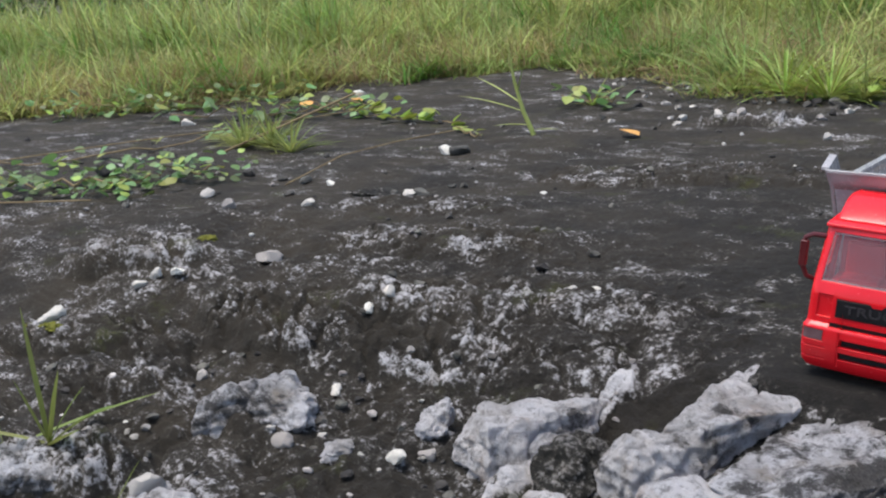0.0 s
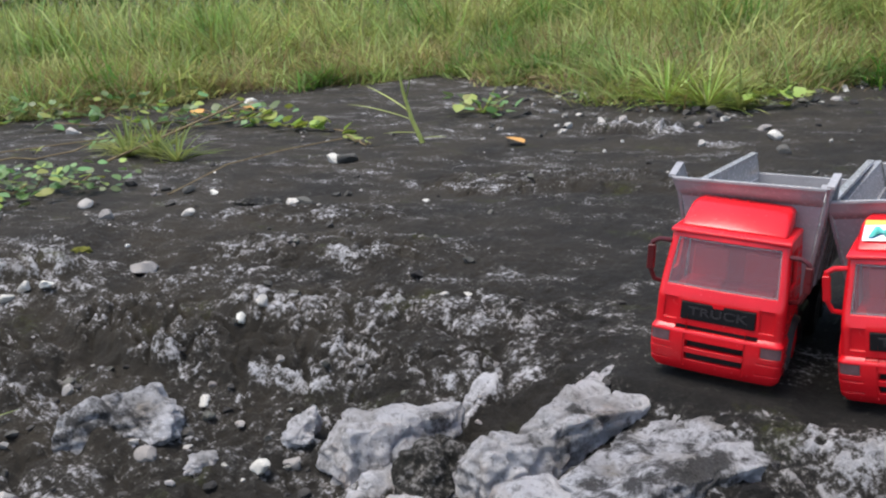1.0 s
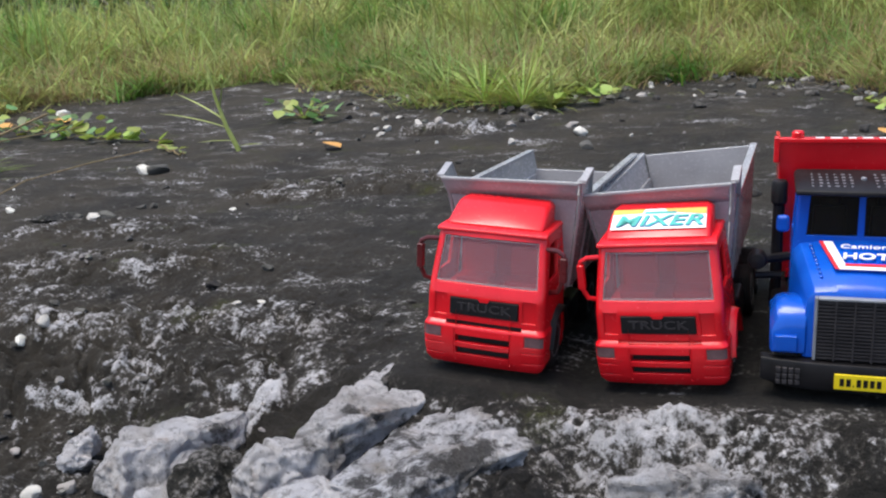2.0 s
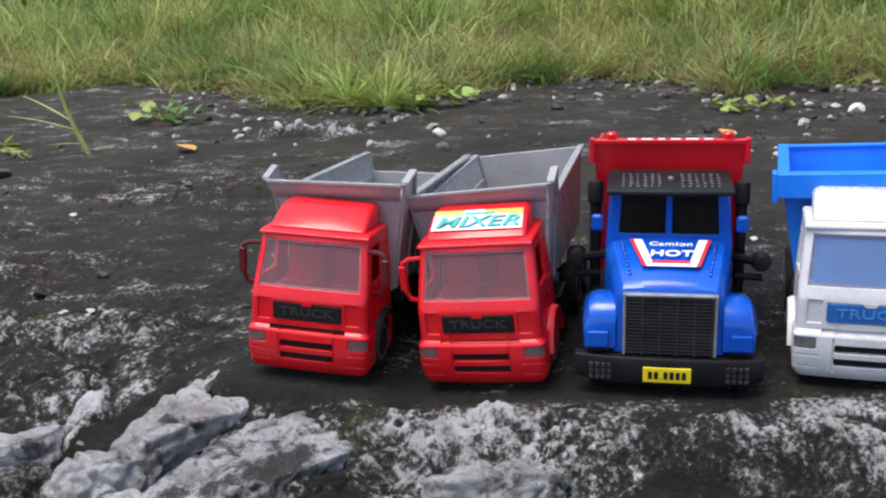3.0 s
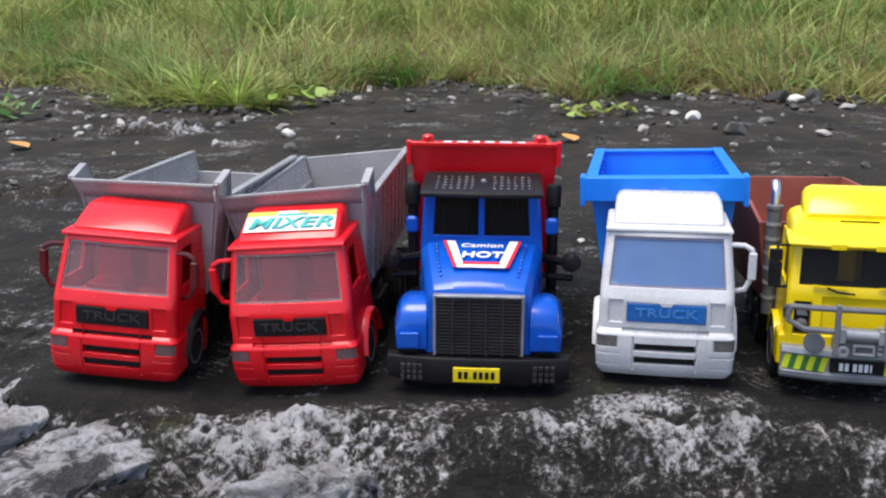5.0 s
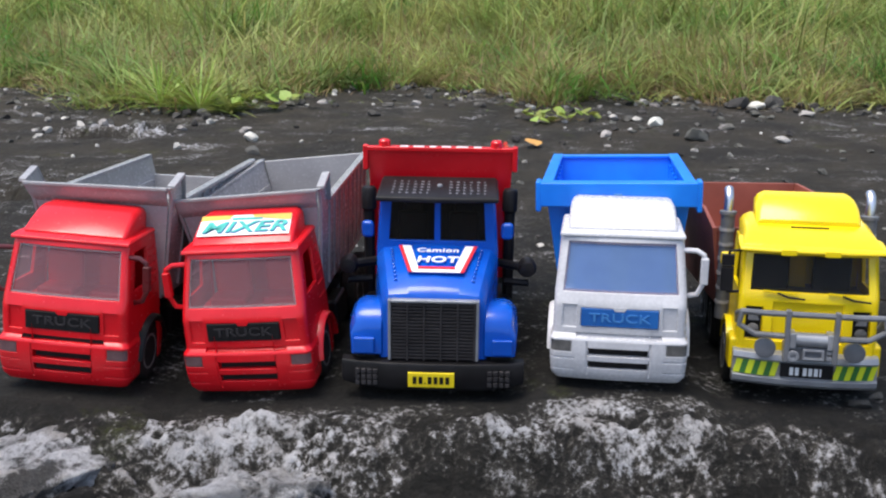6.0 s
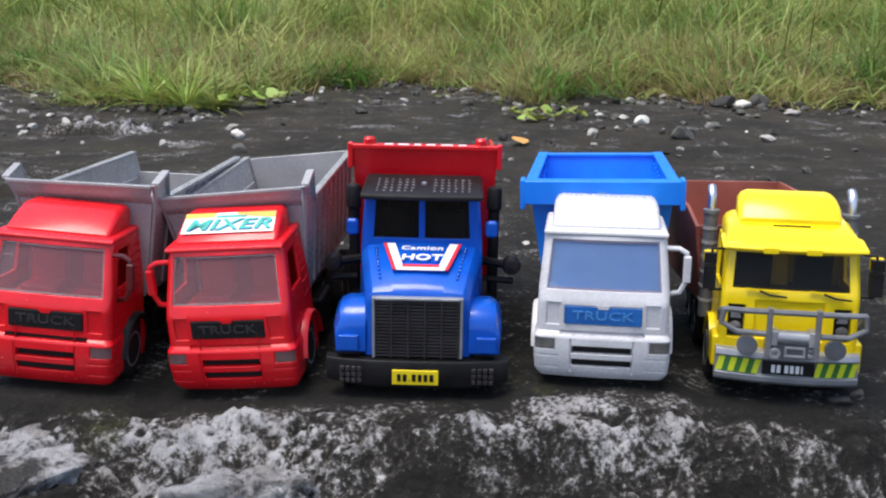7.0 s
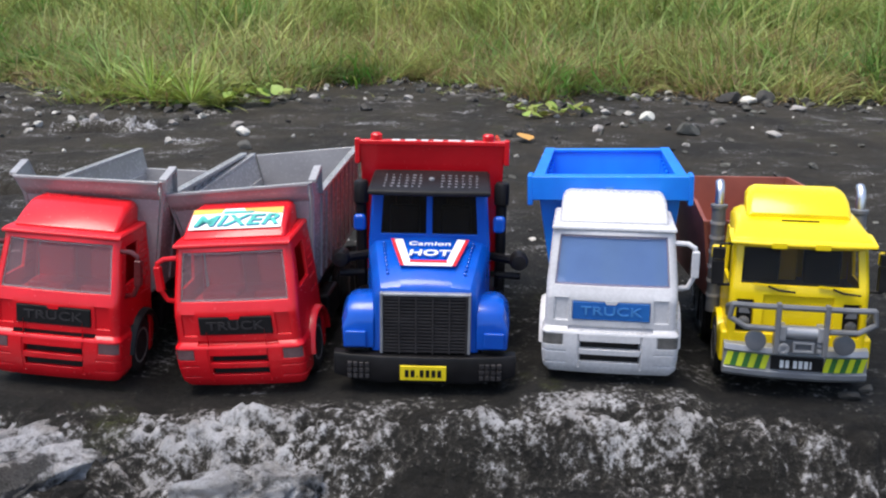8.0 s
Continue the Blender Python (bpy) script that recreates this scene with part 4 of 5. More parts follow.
body = part("dump_body", box(bmesh.new(), -0.046, 0.046, 0.115, 0.265, 0.050, 0.056), RED, hauler, "red plastic dump body")
bm = loft(bmesh.new(), [[(-w, y, z), (w, y, z), (w, y + 0.003, z), (-w, y + 0.003, z)] for w, y, z in ((0.050, 0.116, 0.054), (0.0535, 0.114, 0.125), (0.0545, 0.108, 0.155))])
part("front_wall", bm, RED, body, "flared red headboard", bevel=0.0006)
bm = box(bmesh.new(), -0.0560, 0.0560, 0.1065, 0.112, 0.1545, 0.1580)
rim = part("front_rim", bm, RED, body, bevel=0.0008)
for x, w in ((-0.030, 0.006), (-0.020, 0.008), (-0.008, 0.005), (0.001, 0.007), (0.012, 0.009), (0.025, 0.006)):
    part("print_bar", box(bmesh.new(), x, x + w, 0.1072, 0.1110, 0.1580, 0.1583), PAPER, rim)
for s in (-1, 1):
    part("locating_knob", lathe(bmesh.new(), [(0, 0.0042), (0.0048, 0.0042), (0.0060, 0.0030)], (s * 0.0420, 0.111, 0.1570), "z", 14), RED, body)
    bm = loft(bmesh.new(), [[(s * (0.050 + d), 0.117, 0.054), (s * (0.050 + d), 0.262, 0.054), (s * (0.0545 + d), 0.266, 0.135), (s * (0.0545 + d), 0.112, 0.153)] for d in (0, -0.003)])
    part("side_wall", bm, RED, body, bevel=0.0005)
    part("end_hook", box(bmesh.new(), min(s * 0.0540, s * 0.0580), max(s * 0.0540, s * 0.0580), 0.1065, 0.1125, 0.140, 0.1590), RED, body, bevel=0.001)
part("tailgate", box(bmesh.new(), -0.050, 0.050, 0.262, 0.265, 0.054, 0.130), RED, body)

# ---- yellow truck with a bull bar ----
digger = thing("toy_dump_truck", pose(0.4150, 0.6518, -0.0055, -4.3, -0.6, -9.5) @ Matrix.Diagonal((0.990, 1, 0.969, 1)), "yellow plastic toy truck with a grey bull bar and brick-red body", "toy truck", "row of toy trucks")
YH = [(0.020, 0.0460), (0.080, 0.0458), (0.105, 0.0445), (0.112, 0.044)]
YN = [(0.020, 0.006), (0.040, 0.005), (0.078, 0.0060), (0.084, 0.0075), (0.108, 0.0135), (0.112, 0.0145)]


def yellow_place(u, z, d):
    a, f, s, k = curve1(z, YH), curve1(z, YN), 1 if u > 0 else -1, abs(u)
    if k <= 1:
        return Vector((u * (a - 0.004), f + d + 0.0012 * k * k, z))
    if k <= 2:
        t = (k - 1) * math.pi / 2
        return Vector((s * (a - 0.004 + (0.004 - d) * math.sin(t)), f + 0.0052 - (0.004 - d) * math.cos(t), z))
    return Vector((s * (a - d), f + 0.0052 + (k - 2) * (0.068 - f - 0.0052), z))


def yellow_cell(u, z):
    k = abs(u)
    if k < 0.92 and 0.0815 < z < 0.1065:
        return None
    if 2.12 < k < 2.75 and 0.080 < z < 0.106:
        return None
    if 2.25 < k and z < 0.046:
        return None
    if k < 0.55 and 0.046 < z < 0.074:
        return 0.0022
    if 0.70 < k < 0.97 and 0.046 < z < 0.070:
        return 0.0035
    return 0.0


us = [0.28, 0.55, 0.70, 0.92, 0.97, 1.0, 1.3, 1.7, 2.0, 2.12, 2.25, 2.75, 3.0]
us = [-u for u in reversed(us)] + [0.0] + us
part("cab", shell(us, [0.020, 0.033, 0.040, 0.046, 0.058, 0.070, 0.074, 0.078, 0.080, 0.0815, 0.094, 0.1060, 0.1065, 0.110, 0.112], yellow_cell, yellow_place, 0.0024), YELLOW, digger, "yellow moulded cab", bevel=0.0005)
part("rear_wall", box(bmesh.new(), -0.0425, 0.0425, 0.066, 0.068, 0.020, 0.111), YELLOW, digger)
part("cab_floor", box(bmesh.new(), -0.042, 0.042, 0.014, 0.065, 0.072, 0.074), BLACK, digger)
part("windscreen", shell([-0.96, -0.5, 0, 0.5, 0.96], [0.080, 0.094, 0.1075], lambda u, z: 0.0016, yellow_place, 0.0022), DARK_GLASS, digger, "dark tinted windscreen")
for s in (-1, 1):
    bm = box(bmesh.new(), s * 0.021 - 0.013, s * 0.021 + 0.013, 0.044, 0.051, 0.074, 0.106)
    part("seat", bm, BLACK, digger, bevel=0.002)
part("console", box(bmesh.new(), -0.009, 0.005, 0.053, 0.058, 0.074, 0.108), YELLOW, digger, bevel=0.001)
bm = loft(bmesh.new(), [[(-w, y0, z), (-w * 0.5, y0 - 0.0035, z), (w * 0.5, y0 - 0.0035, z), (w, y0, z), (w, y1, z + dz), (-w, y1, z + dz)] for w, y0, y1, z, dz in ((0.0460, 0.0085, 0.020, 0.1095, 0.002), (0.0474, 0.0050, 0.022, 0.1105, 0.003), (0.0474, 0.0055, 0.024, 0.1125, 0.004), (0.0462, 0.0090, 0.028, 0.1140, 0.003))])
visor = part("sun_visor", bm, YELLOW, digger, "yellow visor over the windscreen", bevel=0.0006)
for s in (-1, 1):
    part("visor_tab", box(bmesh.new(), s * 0.014 - 0.005 - 0.002, s * 0.014 + 0.005 - 0.002, 0.0008, 0.0045, 0.1085, 0.1130), YELLOW, visor, bevel=0.0006)
bm = loft(bmesh.new(), [hump(0.0085, 0.0462, 0.1105, 0.1142, 0.002), hump(0.014, 0.0455, 0.1105, 0.1180, 0.004), hump(0.030, 0.0440, 0.1105, 0.1235, 0.006), hump(0.042, 0.0432, 0.1105, 0.1262, 0.006), hump(0.066, 0.0428, 0.1105, 0.1275, 0.006)])
part("roof", bm, YELLOW, digger, bevel=0.0006)
part("roof_slot", box(bmesh.new(), -0.012, 0.013, 0.0285, 0.0300, 0.1225, 0.1240), BLACK, digger)
bm = loft(bmesh.new(), [hump(0.034, 0.0345, 0.122, 0.1275, 0.003), hump(0.038, 0.0350, 0.122, 0.1325, 0.004), hump(0.046, 0.0350, 0.122, 0.1395, 0.005), hump(0.052, 0.0346, 0.122, 0.1430, 0.006), hump(0.064, 0.0340, 0.122, 0.1440, 0.006), hump(0.069, 0.0320, 0.122, 0.1400, 0.006)])
part("roof_fairing", bm, YELLOW, digger, "tall yellow wind deflector", bevel=0.0006)
rings = []
for x in (-0.0475, -0.046, -0.040, -0.02, 0.0, 0.02, 0.040, 0.046, 0.0475):
    k = abs(x) / 0.0475
    y = -0.004 + 0.006 * k ** 2.5
    rings.append([(x, y + 0.003, 0.0150), (x, y, 0.0175), (x, y - 0.0008, 0.0215), (x, y + 0.0012, 0.0222), (x, y + 0.0012, 0.0335), (x, y - 0.0008, 0.0345), (x, y + 0.001, 0.0385), (x, y + 0.010, 0.0395), (x, y + 0.010, 0.0150)])
bumper = part("bumper", loft(bmesh.new(), rings), SILVER, digger, "silver plastic bumper with hazard stripes", bevel=0.0004)
for s in (-1, 1):
    for k in range(7):
        x = s * (0.0185 + k * 0.0039)
        y = -0.004 + 0.006 * (abs(x) / 0.0475) ** 2.5 + 0.0004
        y2 = -0.004 + 0.006 * ((abs(x) + 0.0039) / 0.0475) ** 2.5 + 0.0004
        pts = [(x, y, 0.0228), (x + s * 0.0039, y2, 0.0228), (x + s * 0.0039, y2, 0.0330), (x, y, 0.0330)]
        part("hazard_stripe", prism(bmesh.new(), [(p[0] + (0.0012 if p[2] > 0.03 else -0.0012), p[1], p[2]) for p in pts], (0, 0.0010, 0)), HAZARD if k % 2 == 0 else HAZARD_DARK, bumper)
plate = part("number_plate", box(bmesh.new(), -0.0165, 0.0178, -0.0040, -0.0022, 0.0232, 0.0330), BLACK, bumper, "black plate with pale print", bevel=0.0003)
for k in range(6):
    x = -0.0105 + k * 0.0036 + (0.0015 if k > 1 else 0)
    part("print_bar", box(bmesh.new(), x, x + (0.0024 if k < 5 else 0.0010), -0.0045, -0.0038, 0.0250, 0.0305), PAPER, plate)
bar = part("bull_bar", rod(bmesh.new(), [(-0.046, 0.004, 0.060), (-0.047, -0.004, 0.068), (-0.045, -0.012, 0.0715), (-0.030, -0.014, 0.0715), (0.030, -0.014, 0.0715), (0.045, -0.012, 0.0715), (0.047, -0.004, 0.068), (0.046, 0.004, 0.060)], 0.0021), GUNMETAL, digger, "grey tubular bull bar")
for s in (-1, 1):
    part("lower_tube", rod(bmesh.new(), [(s * 0.045, -0.012, 0.0715), (s * 0.0465, -0.012, 0.0620), (s * 0.036, -0.013, 0.0560), (s * 0.016, -0.013, 0.0555)], 0.0021), GUNMETAL, bar)
    part("upright", box(bmesh.new(), s * 0.0155 - 0.0017, s * 0.0155 + 0.0017, -0.0165, -0.0115, 0.038, 0.0745), GUNMETAL, bar, bevel=0.0008)
    lamp = part("spot_lamp", lathe(bmesh.new(), [(0.0, 0.0040), (-0.003, 0.0066), (-0.0075, 0.0070), (-0.0080, 0.0060)], (s * 0.0285, -0.003, 0.0455), "y", 20), GUNMETAL, digger, "round grey spot lamp")
    part("bracket", rod(bmesh.new(), [(s * 0.0285, 0.006, 0.044), (s * 0.0285, -0.004, 0.044)], 0.003), GUNMETAL, lamp)
for s in (-1, 1):
    us = sorted(s * u for u in (0.715, 0.80, 0.88, 0.955))
    cluster = part("headlight", shell(us, [0.0468, 0.052, 0.058, 0.064, 0.0692], lambda u, z: 0.0024, yellow_place, 0.0034), BLACK, digger, "dark headlight cluster behind the bull bar")
    part("lens", lathe(bmesh.new(), [(0.0, 0.0042), (-0.0012, 0.0038), (-0.0020, 0.0020), (-0.0022, 0.0004)], (s * 0.0352, 0.0075, 0.0535), "y", 16), LENS, cluster)
    part("indicator", prism(bmesh.new(), [(s * 0.0312, 0.0066, 0.0600), (s * 0.0385, 0.0072, 0.0600), (s * 0.0385, 0.0076, 0.0655), (s * 0.0335, 0.0070, 0.0655)], (0, 0.0015, 0)), GUNMETAL, cluster)
winch = part("winch", box(bmesh.new(), -0.0155, 0.0155, -0.0110, 0.005, 0.0385, 0.0480), GUNMETAL, digger, "grey moulded winch", bevel=0.001)
part("drum", rod(bmesh.new(), [(-0.0125, -0.0095, 0.0530), (0.0125, -0.0095, 0.0530)], 0.0048, 16), SILVER, winch)
for x, w in ((-0.0150, 0.0055), (0.0105, 0.0048)):
    part("drum_end", box(bmesh.new(), x, x + w, -0.0150, -0.0040, 0.0475, 0.0585), SILVER, winch, bevel=0.001)
part("hook_ring", lathe(bmesh.new(), [(-0.0150, 0.0040), (-0.0165, 0.0036), (-0.0165, 0.0020), (-0.0145, 0.0018), (-0.0145, 0.0005)], (-0.0110, 0, 0.0425), "y", 14), SILVER, winch)
for x0, x1, z0, z1 in ((-0.0045, 0.0090, 0.0395, 0.0410), (-0.0045, 0.0090, 0.0455, 0.0470), (-0.0045, -0.0030, 0.0410, 0.0455), (0.0075, 0.0090, 0.0410, 0.0455), (0.0110, 0.0140, 0.0400, 0.0425), (0.0110, 0.0140, 0.0440, 0.0465)):
    part("fairlead", box(bmesh.new(), x0, x1, -0.0135, -0.0105, z0, z1), SILVER, winch, bevel=0.0003)
for s in (-1, 1):
    x0 = -0.030 if s < 0 else 0.012
    wiper = part("wiper", prism(bmesh.new(), [(x0, 0.0045, 0.0815), (x0 + 0.022, 0.0040, 0.0800), (x0 + 0.022, 0.0040, 0.0812), (x0, 0.0045, 0.0828)], (0, 0.0016, 0)), YELLOW, digger)
    part("wiper_arm", rod(bmesh.new(), [(x0 + 0.009, 0.0040, 0.0812), (x0 + 0.016, 0.0035, 0.0785), (x0 + 0.027, 0.0040, 0.0775)], 0.0008, 6), BLACK, wiper)
    bm = rod(bmesh.new(), [(s * 0.0450, 0.012, 0.1090), (s * 0.0535, 0.010, 0.1085), (s * 0.0545, 0.010, 0.100)], 0.0012, 6)
    rod(bm, [(s * 0.0450, 0.012, 0.0790), (s * 0.0535, 0.010, 0.0790), (s * 0.0545, 0.010, 0.084)], 0.0012, 6)
    for z0, z1 in ((0.0985, 0.1060), (0.0800, 0.0970)):
        box(bm, s * 0.0545 - 0.0042, s * 0.0545 + 0.0042, 0.007, 0.013, z0, z1)
    mir = part("side_mirror", bm, BLACK, digger, "black two-piece mirror", bevel=0.0012)
    part("mirror_shell", box(bmesh.new(), s * 0.0545 - 0.0046, s * 0.0545 + 0.0046, 0.0115, 0.0155, 0.0975, 0.1070), YELLOW, mir, "yellow mirror back", bevel=0.0015)
    stack = part("exhaust_pipe", lathe(bmesh.new(), [(0.040, 0.0052), (0.122, 0.0052), (0.1225, 0.0062), (0.1250, 0.0062), (0.1255, 0.0035)], (s * 0.0500, 0.078, 0), "z", 16), GUNMETAL, digger, "grey exhaust pipe with a chrome tip")
    part("chrome_tip", rod(bmesh.new(), [(s * 0.0500, 0.078, 0.125), (s * 0.0500, 0.078, 0.134), (s * 0.0500, 0.080, 0.1385), (s * 0.0500, 0.085, 0.141)], 0.0034, 12), CHROME, stack)
    for k in range(6):
        part("stack_ring", lathe(bmesh.new(), [(0.052 + k * 0.0115, 0.0058), (0.0545 + k * 0.0115, 0.0058)], (s * 0.0500, 0.078, 0), "z", 14), GREY, stack)
    x0, x1 = sorted((s * 0.0430, s * 0.0500))
    part("step_panel", box(bmesh.new(), x0, x1, 0.008, 0.030, 0.022, 0.046), YELLOW, digger, bevel=0.0025)
    bm, rings = bmesh.new(), []
    for k in range(9):
        t = math.pi * (0.05 + 0.9 * k / 8)
        rings.append([(s * x, 0.050 - math.cos(t) * r, 0.022 + math.sin(t) * r) for x, r in ((0.040, 0.025), (0.0500, 0.025), (0.0500, 0.028), (0.040, 0.029))])
    part("fender", loft(bm, rings), YELLOW, digger)
    for y in (0.050, 0.135, 0.185, 0.232):
        wheel(digger, s * (0.0405 if y < 0.1 else 0.0440), y, 0.0225, 0.0225, 0.019, s, GREY)
part("chassis", box(bmesh.new(), -0.022, 0.022, 0.010, 0.250, 0.018, 0.046), BLACK, digger)
bed = part("dump_body", box(bmesh.new(), -0.046, 0.046, 0.092, 0.262, 0.050, 0.056), BROWN, digger, "brick-red open load body", at=pose(-0.004, 0.09, -0.005, 0, 0, 8) @ pose(0, -0.09, 0))
bm = prism(bmesh.new(), [(-0.046, 0.092, 0.052), (0.046, 0.092, 0.052), (0.0545, 0.090, 0.116), (-0.0545, 0.090, 0.116)], (0, 0.003, 0))
part("front_wall", bm, BROWN, bed, bevel=0.0005)
bm = prism(bmesh.new(), [(-0.046, 0.258, 0.052), (0.046, 0.258, 0.052), (0.0545, 0.262, 0.126), (-0.0545, 0.262, 0.126)], (0, 0.003, 0))
part("tailgate", bm, BROWN, bed, bevel=0.0005)
for s in (-1, 1):
    bm = loft(bmesh.new(), [[(s * (0.046 + d), 0.092, 0.052), (s * (0.046 + d), 0.260, 0.052), (s * (0.0545 + d), 0.264, 0.126), (s * (0.0545 + d), 0.128, 0.126), (s * (0.0545 + d), 0.088, 0.116)] for d in (0, 0.003)])
    part("side_wall", bm, BROWN, bed, bevel=0.0005)

# ---- rocks and stones ----


def stone_mesh(name, seed, mat, detail=3, rough=0.10, planes=11, join=None):
    """A broken stone: a ball cut by random planes, then weathered."""
    rnd = random.Random(seed * 101 + 7)
    cuts = [(Vector((rnd.gauss(0, 1), rnd.gauss(0, 1), rnd.gauss(0, 1))).normalized(), rnd.uniform(0.36, 0.74)) for k in range(planes)]
    bm = bmesh.new()
    bmesh.ops.create_icosphere(bm, subdivisions=detail, radius=1)
    off = Vector((seed * 7.3, seed * 3.1, seed * 1.7))
    for v in bm.verts:
        p = v.co.normalized()
        q = p.copy()
        for n, d in cuts:
            over = q.dot(n) - d
            if over > 0:
                q -= n * over * 0.92
        v.co = q + p * (rough * noise.fractal(q * 2.2 + off, 0.8, 2.0, 4) + rough * 0.7 * (abs(noise.fractal(q * 6.0 + off, 0.9, 2.0, 3)) - 0.3))
    me = bpy.data.meshes.new(name)
    bm.to_mesh(me)
    bm.free()
    me.materials.append(mat)
    me.polygons.foreach_set("use_smooth", [True] * len(me.polygons))
    me.set_sharp_from_angle(angle=radians(38))
    return me


def rock(x, y, rise, sx, sy, sz, yaw, mat, label, seed, detail=5, pitch=0.0):
    ob = new("rock", stone_mesh("rock", seed, mat, detail, 0.16, 13))
    ob.matrix_basis = pose(x, y, height(x, y) + rise, pitch, 0, yaw) @ Matrix.Diagonal((sx, sy, sz, 1))
    return tagged(ob, label, "rock")


def slab(x, y, z, half, turn, mat, label, seed, detail=6, planes=6):
    """A block of bedrock broken out along its joints: a rounded box with chipped corners, bedding and cracks. z: its top."""
    rnd = random.Random(seed * 31 + 5)
    cuts = [(Vector((rnd.gauss(0, 1), rnd.gauss(0, 1), rnd.gauss(0.3, 0.7))).normalized(), rnd.uniform(0.80, 1.05)) for k in range(planes)]
    bm = bmesh.new()
    bmesh.ops.create_icosphere(bm, subdivisions=detail, radius=1)
    off = Vector((seed * 5.3, seed * 2.9, seed * 1.3))
    size = Vector(half)
    for v in bm.verts:
        p = v.co.normalized()
        q = p / (abs(p.x) ** 8 + abs(p.y) ** 8 + abs(p.z) ** 8) ** 0.125
        for n, d in cuts:
            far = q.dot(n) - d
            if far > 0:
                q -= n * far * 0.95
        w = Vector((q.x * size.x, q.y * size.y, q.z * size.z))
        near = noise.voronoi(w * 24 + off + noise.noise_vector(w * 30) * 0.5)[0]
        crack = ease((0.16 - (near[1] - near[0])) / 0.16)
        bed = abs((w.z * 95 + 0.8 * noise.noise(w * 25 + off)) % 1.0 - 0.5)
        v.co = w + p * (0.0040 * noise.fractal(w * 28 + off, 0.8, 2.1, 4) - 0.0020 * (0.5 - abs(noise.fractal(w * 70 + off, 0.8, 2.0, 4))) - 0.0040 * crack + 0.0030 * bed)
    me = bpy.data.meshes.new("rock")
    bm.to_mesh(me)
    bm.free()
    me.materials.append(mat)
    me.polygons.foreach_set("use_smooth", [True] * len(me.polygons))
    ob = new("rock", me)
    ob.matrix_basis = pose(x, y, z - half[2], *turn)
    return tagged(ob, label, "rock", "broken bedrock")


slab(-0.174, 0.606, -0.004, (0.070, 0.031, 0.034), (6, 3, 62), LEDGE, "long pale limestone block broken out of the bedrock", 1)
slab(-0.208, 0.544, -0.014, (0.034, 0.027, 0.030), (4, 8, 58), LEDGE, "rounded limestone boulder with a brown stained crown", 2)
slab(-0.092, 0.580, -0.010, (0.092, 0.044, 0.026), (-9, -2, 54), MOTTLED, "slanting limestone rib with a white edge", 3)
slab(-0.152, 0.514, -0.024, (0.050, 0.026, 0.024), (4, 0, 42), LEDGE, "white limestone slab at the foot of the rib", 4)
slab(-0.308, 0.566, -0.022, (0.058, 0.030, 0.026), (-4, 6, 62), LEDGE, "pinkish grey limestone block with a ragged crown", 5)
slab(-0.254, 0.530, -0.022, (0.030, 0.018, 0.022), (0, 0, 50), CRUSTED, "black crusted stone wedged in a cleft", 6, 5)
slab(-0.528, 0.506, -0.014, (0.048, 0.030, 0.030), (-12, -6, 28), MOTTLED, "dark boulder with a freshly broken white face", 7)
slab(-0.640, 0.372, -0.034, (0.060, 0.040, 0.026), (0, 4, 30), MOTTLED, "pinkish crumbling limestone outcrop under the grass tuft", 8)
slab(-0.506, 0.380, -0.048, (0.034, 0.014, 0.014), (0, 0, 18), LEDGE, "flat pale limestone piece in dark soil", 9, 5)
slab(0.055, 0.572, -0.020, (0.046, 0.022, 0.016), (-10, 2, 8), MOTTLED, "whitish worn limestone hump in front of the trucks", 10)
slab(-0.030, 0.545, -0.034, (0.040, 0.024, 0.020), (-6, 0, 20), LEDGE, "white limestone hump at the foot of the shelf", 11)
rock(-0.388, 0.556, 0.002, 0.020, 0.020, 0.022, 10, LEDGE, "pinkish white limestone knob on the crust", 6)
rock(-0.435, 0.495, -0.002, 0.024, 0.018, 0.014, 20, LEDGE, "small white limestone lump", 13)
rock(-0.500, 0.520, 0.008, 0.026, 0.018, 0.014, 30, LEDGE, "jagged white limestone lump on the dark crust", 5)
rock(-0.815, 1.065, -0.002, 0.050, 0.030, 0.020, 10, CRUSTED, "flat grey stone set in the ground", 19, 4)

PALE = [stone_mesh("stone", 30 + k, PEBBLE, 3) for k in range(6)]
DARK = [stone_mesh("stone", 40 + k, DARK_PEBBLE, 3) for k in range(5)]
random.seed(11)


def stone(x, y, r, meshes, label, group="loose stones"):
    ob = new("stone", random.choice(meshes))
    r *= 0.95
    k = r * random.uniform(0.7, 1.0)
    ob.matrix_basis = pose(x, y, height(x, y) + k * 0.32, random.uniform(-12, 12), random.uniform(-12, 12), random.uniform(0, 360)) @ Matrix.Diagonal((r, k, k * random.uniform(0.6, 0.85), 1))
    return tagged(ob, label, "stone", group)


for x, y, r in ((-0.742, 0.763, 0.019), (-0.864, 0.560, 0.020), (-0.892, 1.376, 0.021), (-0.762, 1.077, 0.014), (-0.841, 0.948, 0.013), (-0.924, 1.096, 0.010), (-0.934, 0.895, 0.016), (-1.057, 0.976, 0.016), (-0.519, 0.685, 0.012), (-0.531, 0.668, 0.010), (-0.354, 0.789, 0.009), (-0.372, 0.774, 0.009), (-1.760, 1.583, 0.026), (-1.523, 1.967, 0.030), (-0.817, 0.662, 0.013), (-0.830, 0.645, 0.012), (-0.790, 0.668, 0.011)):
    stone(x, y, r, PALE, "loose pale limestone stone on the dark rock")
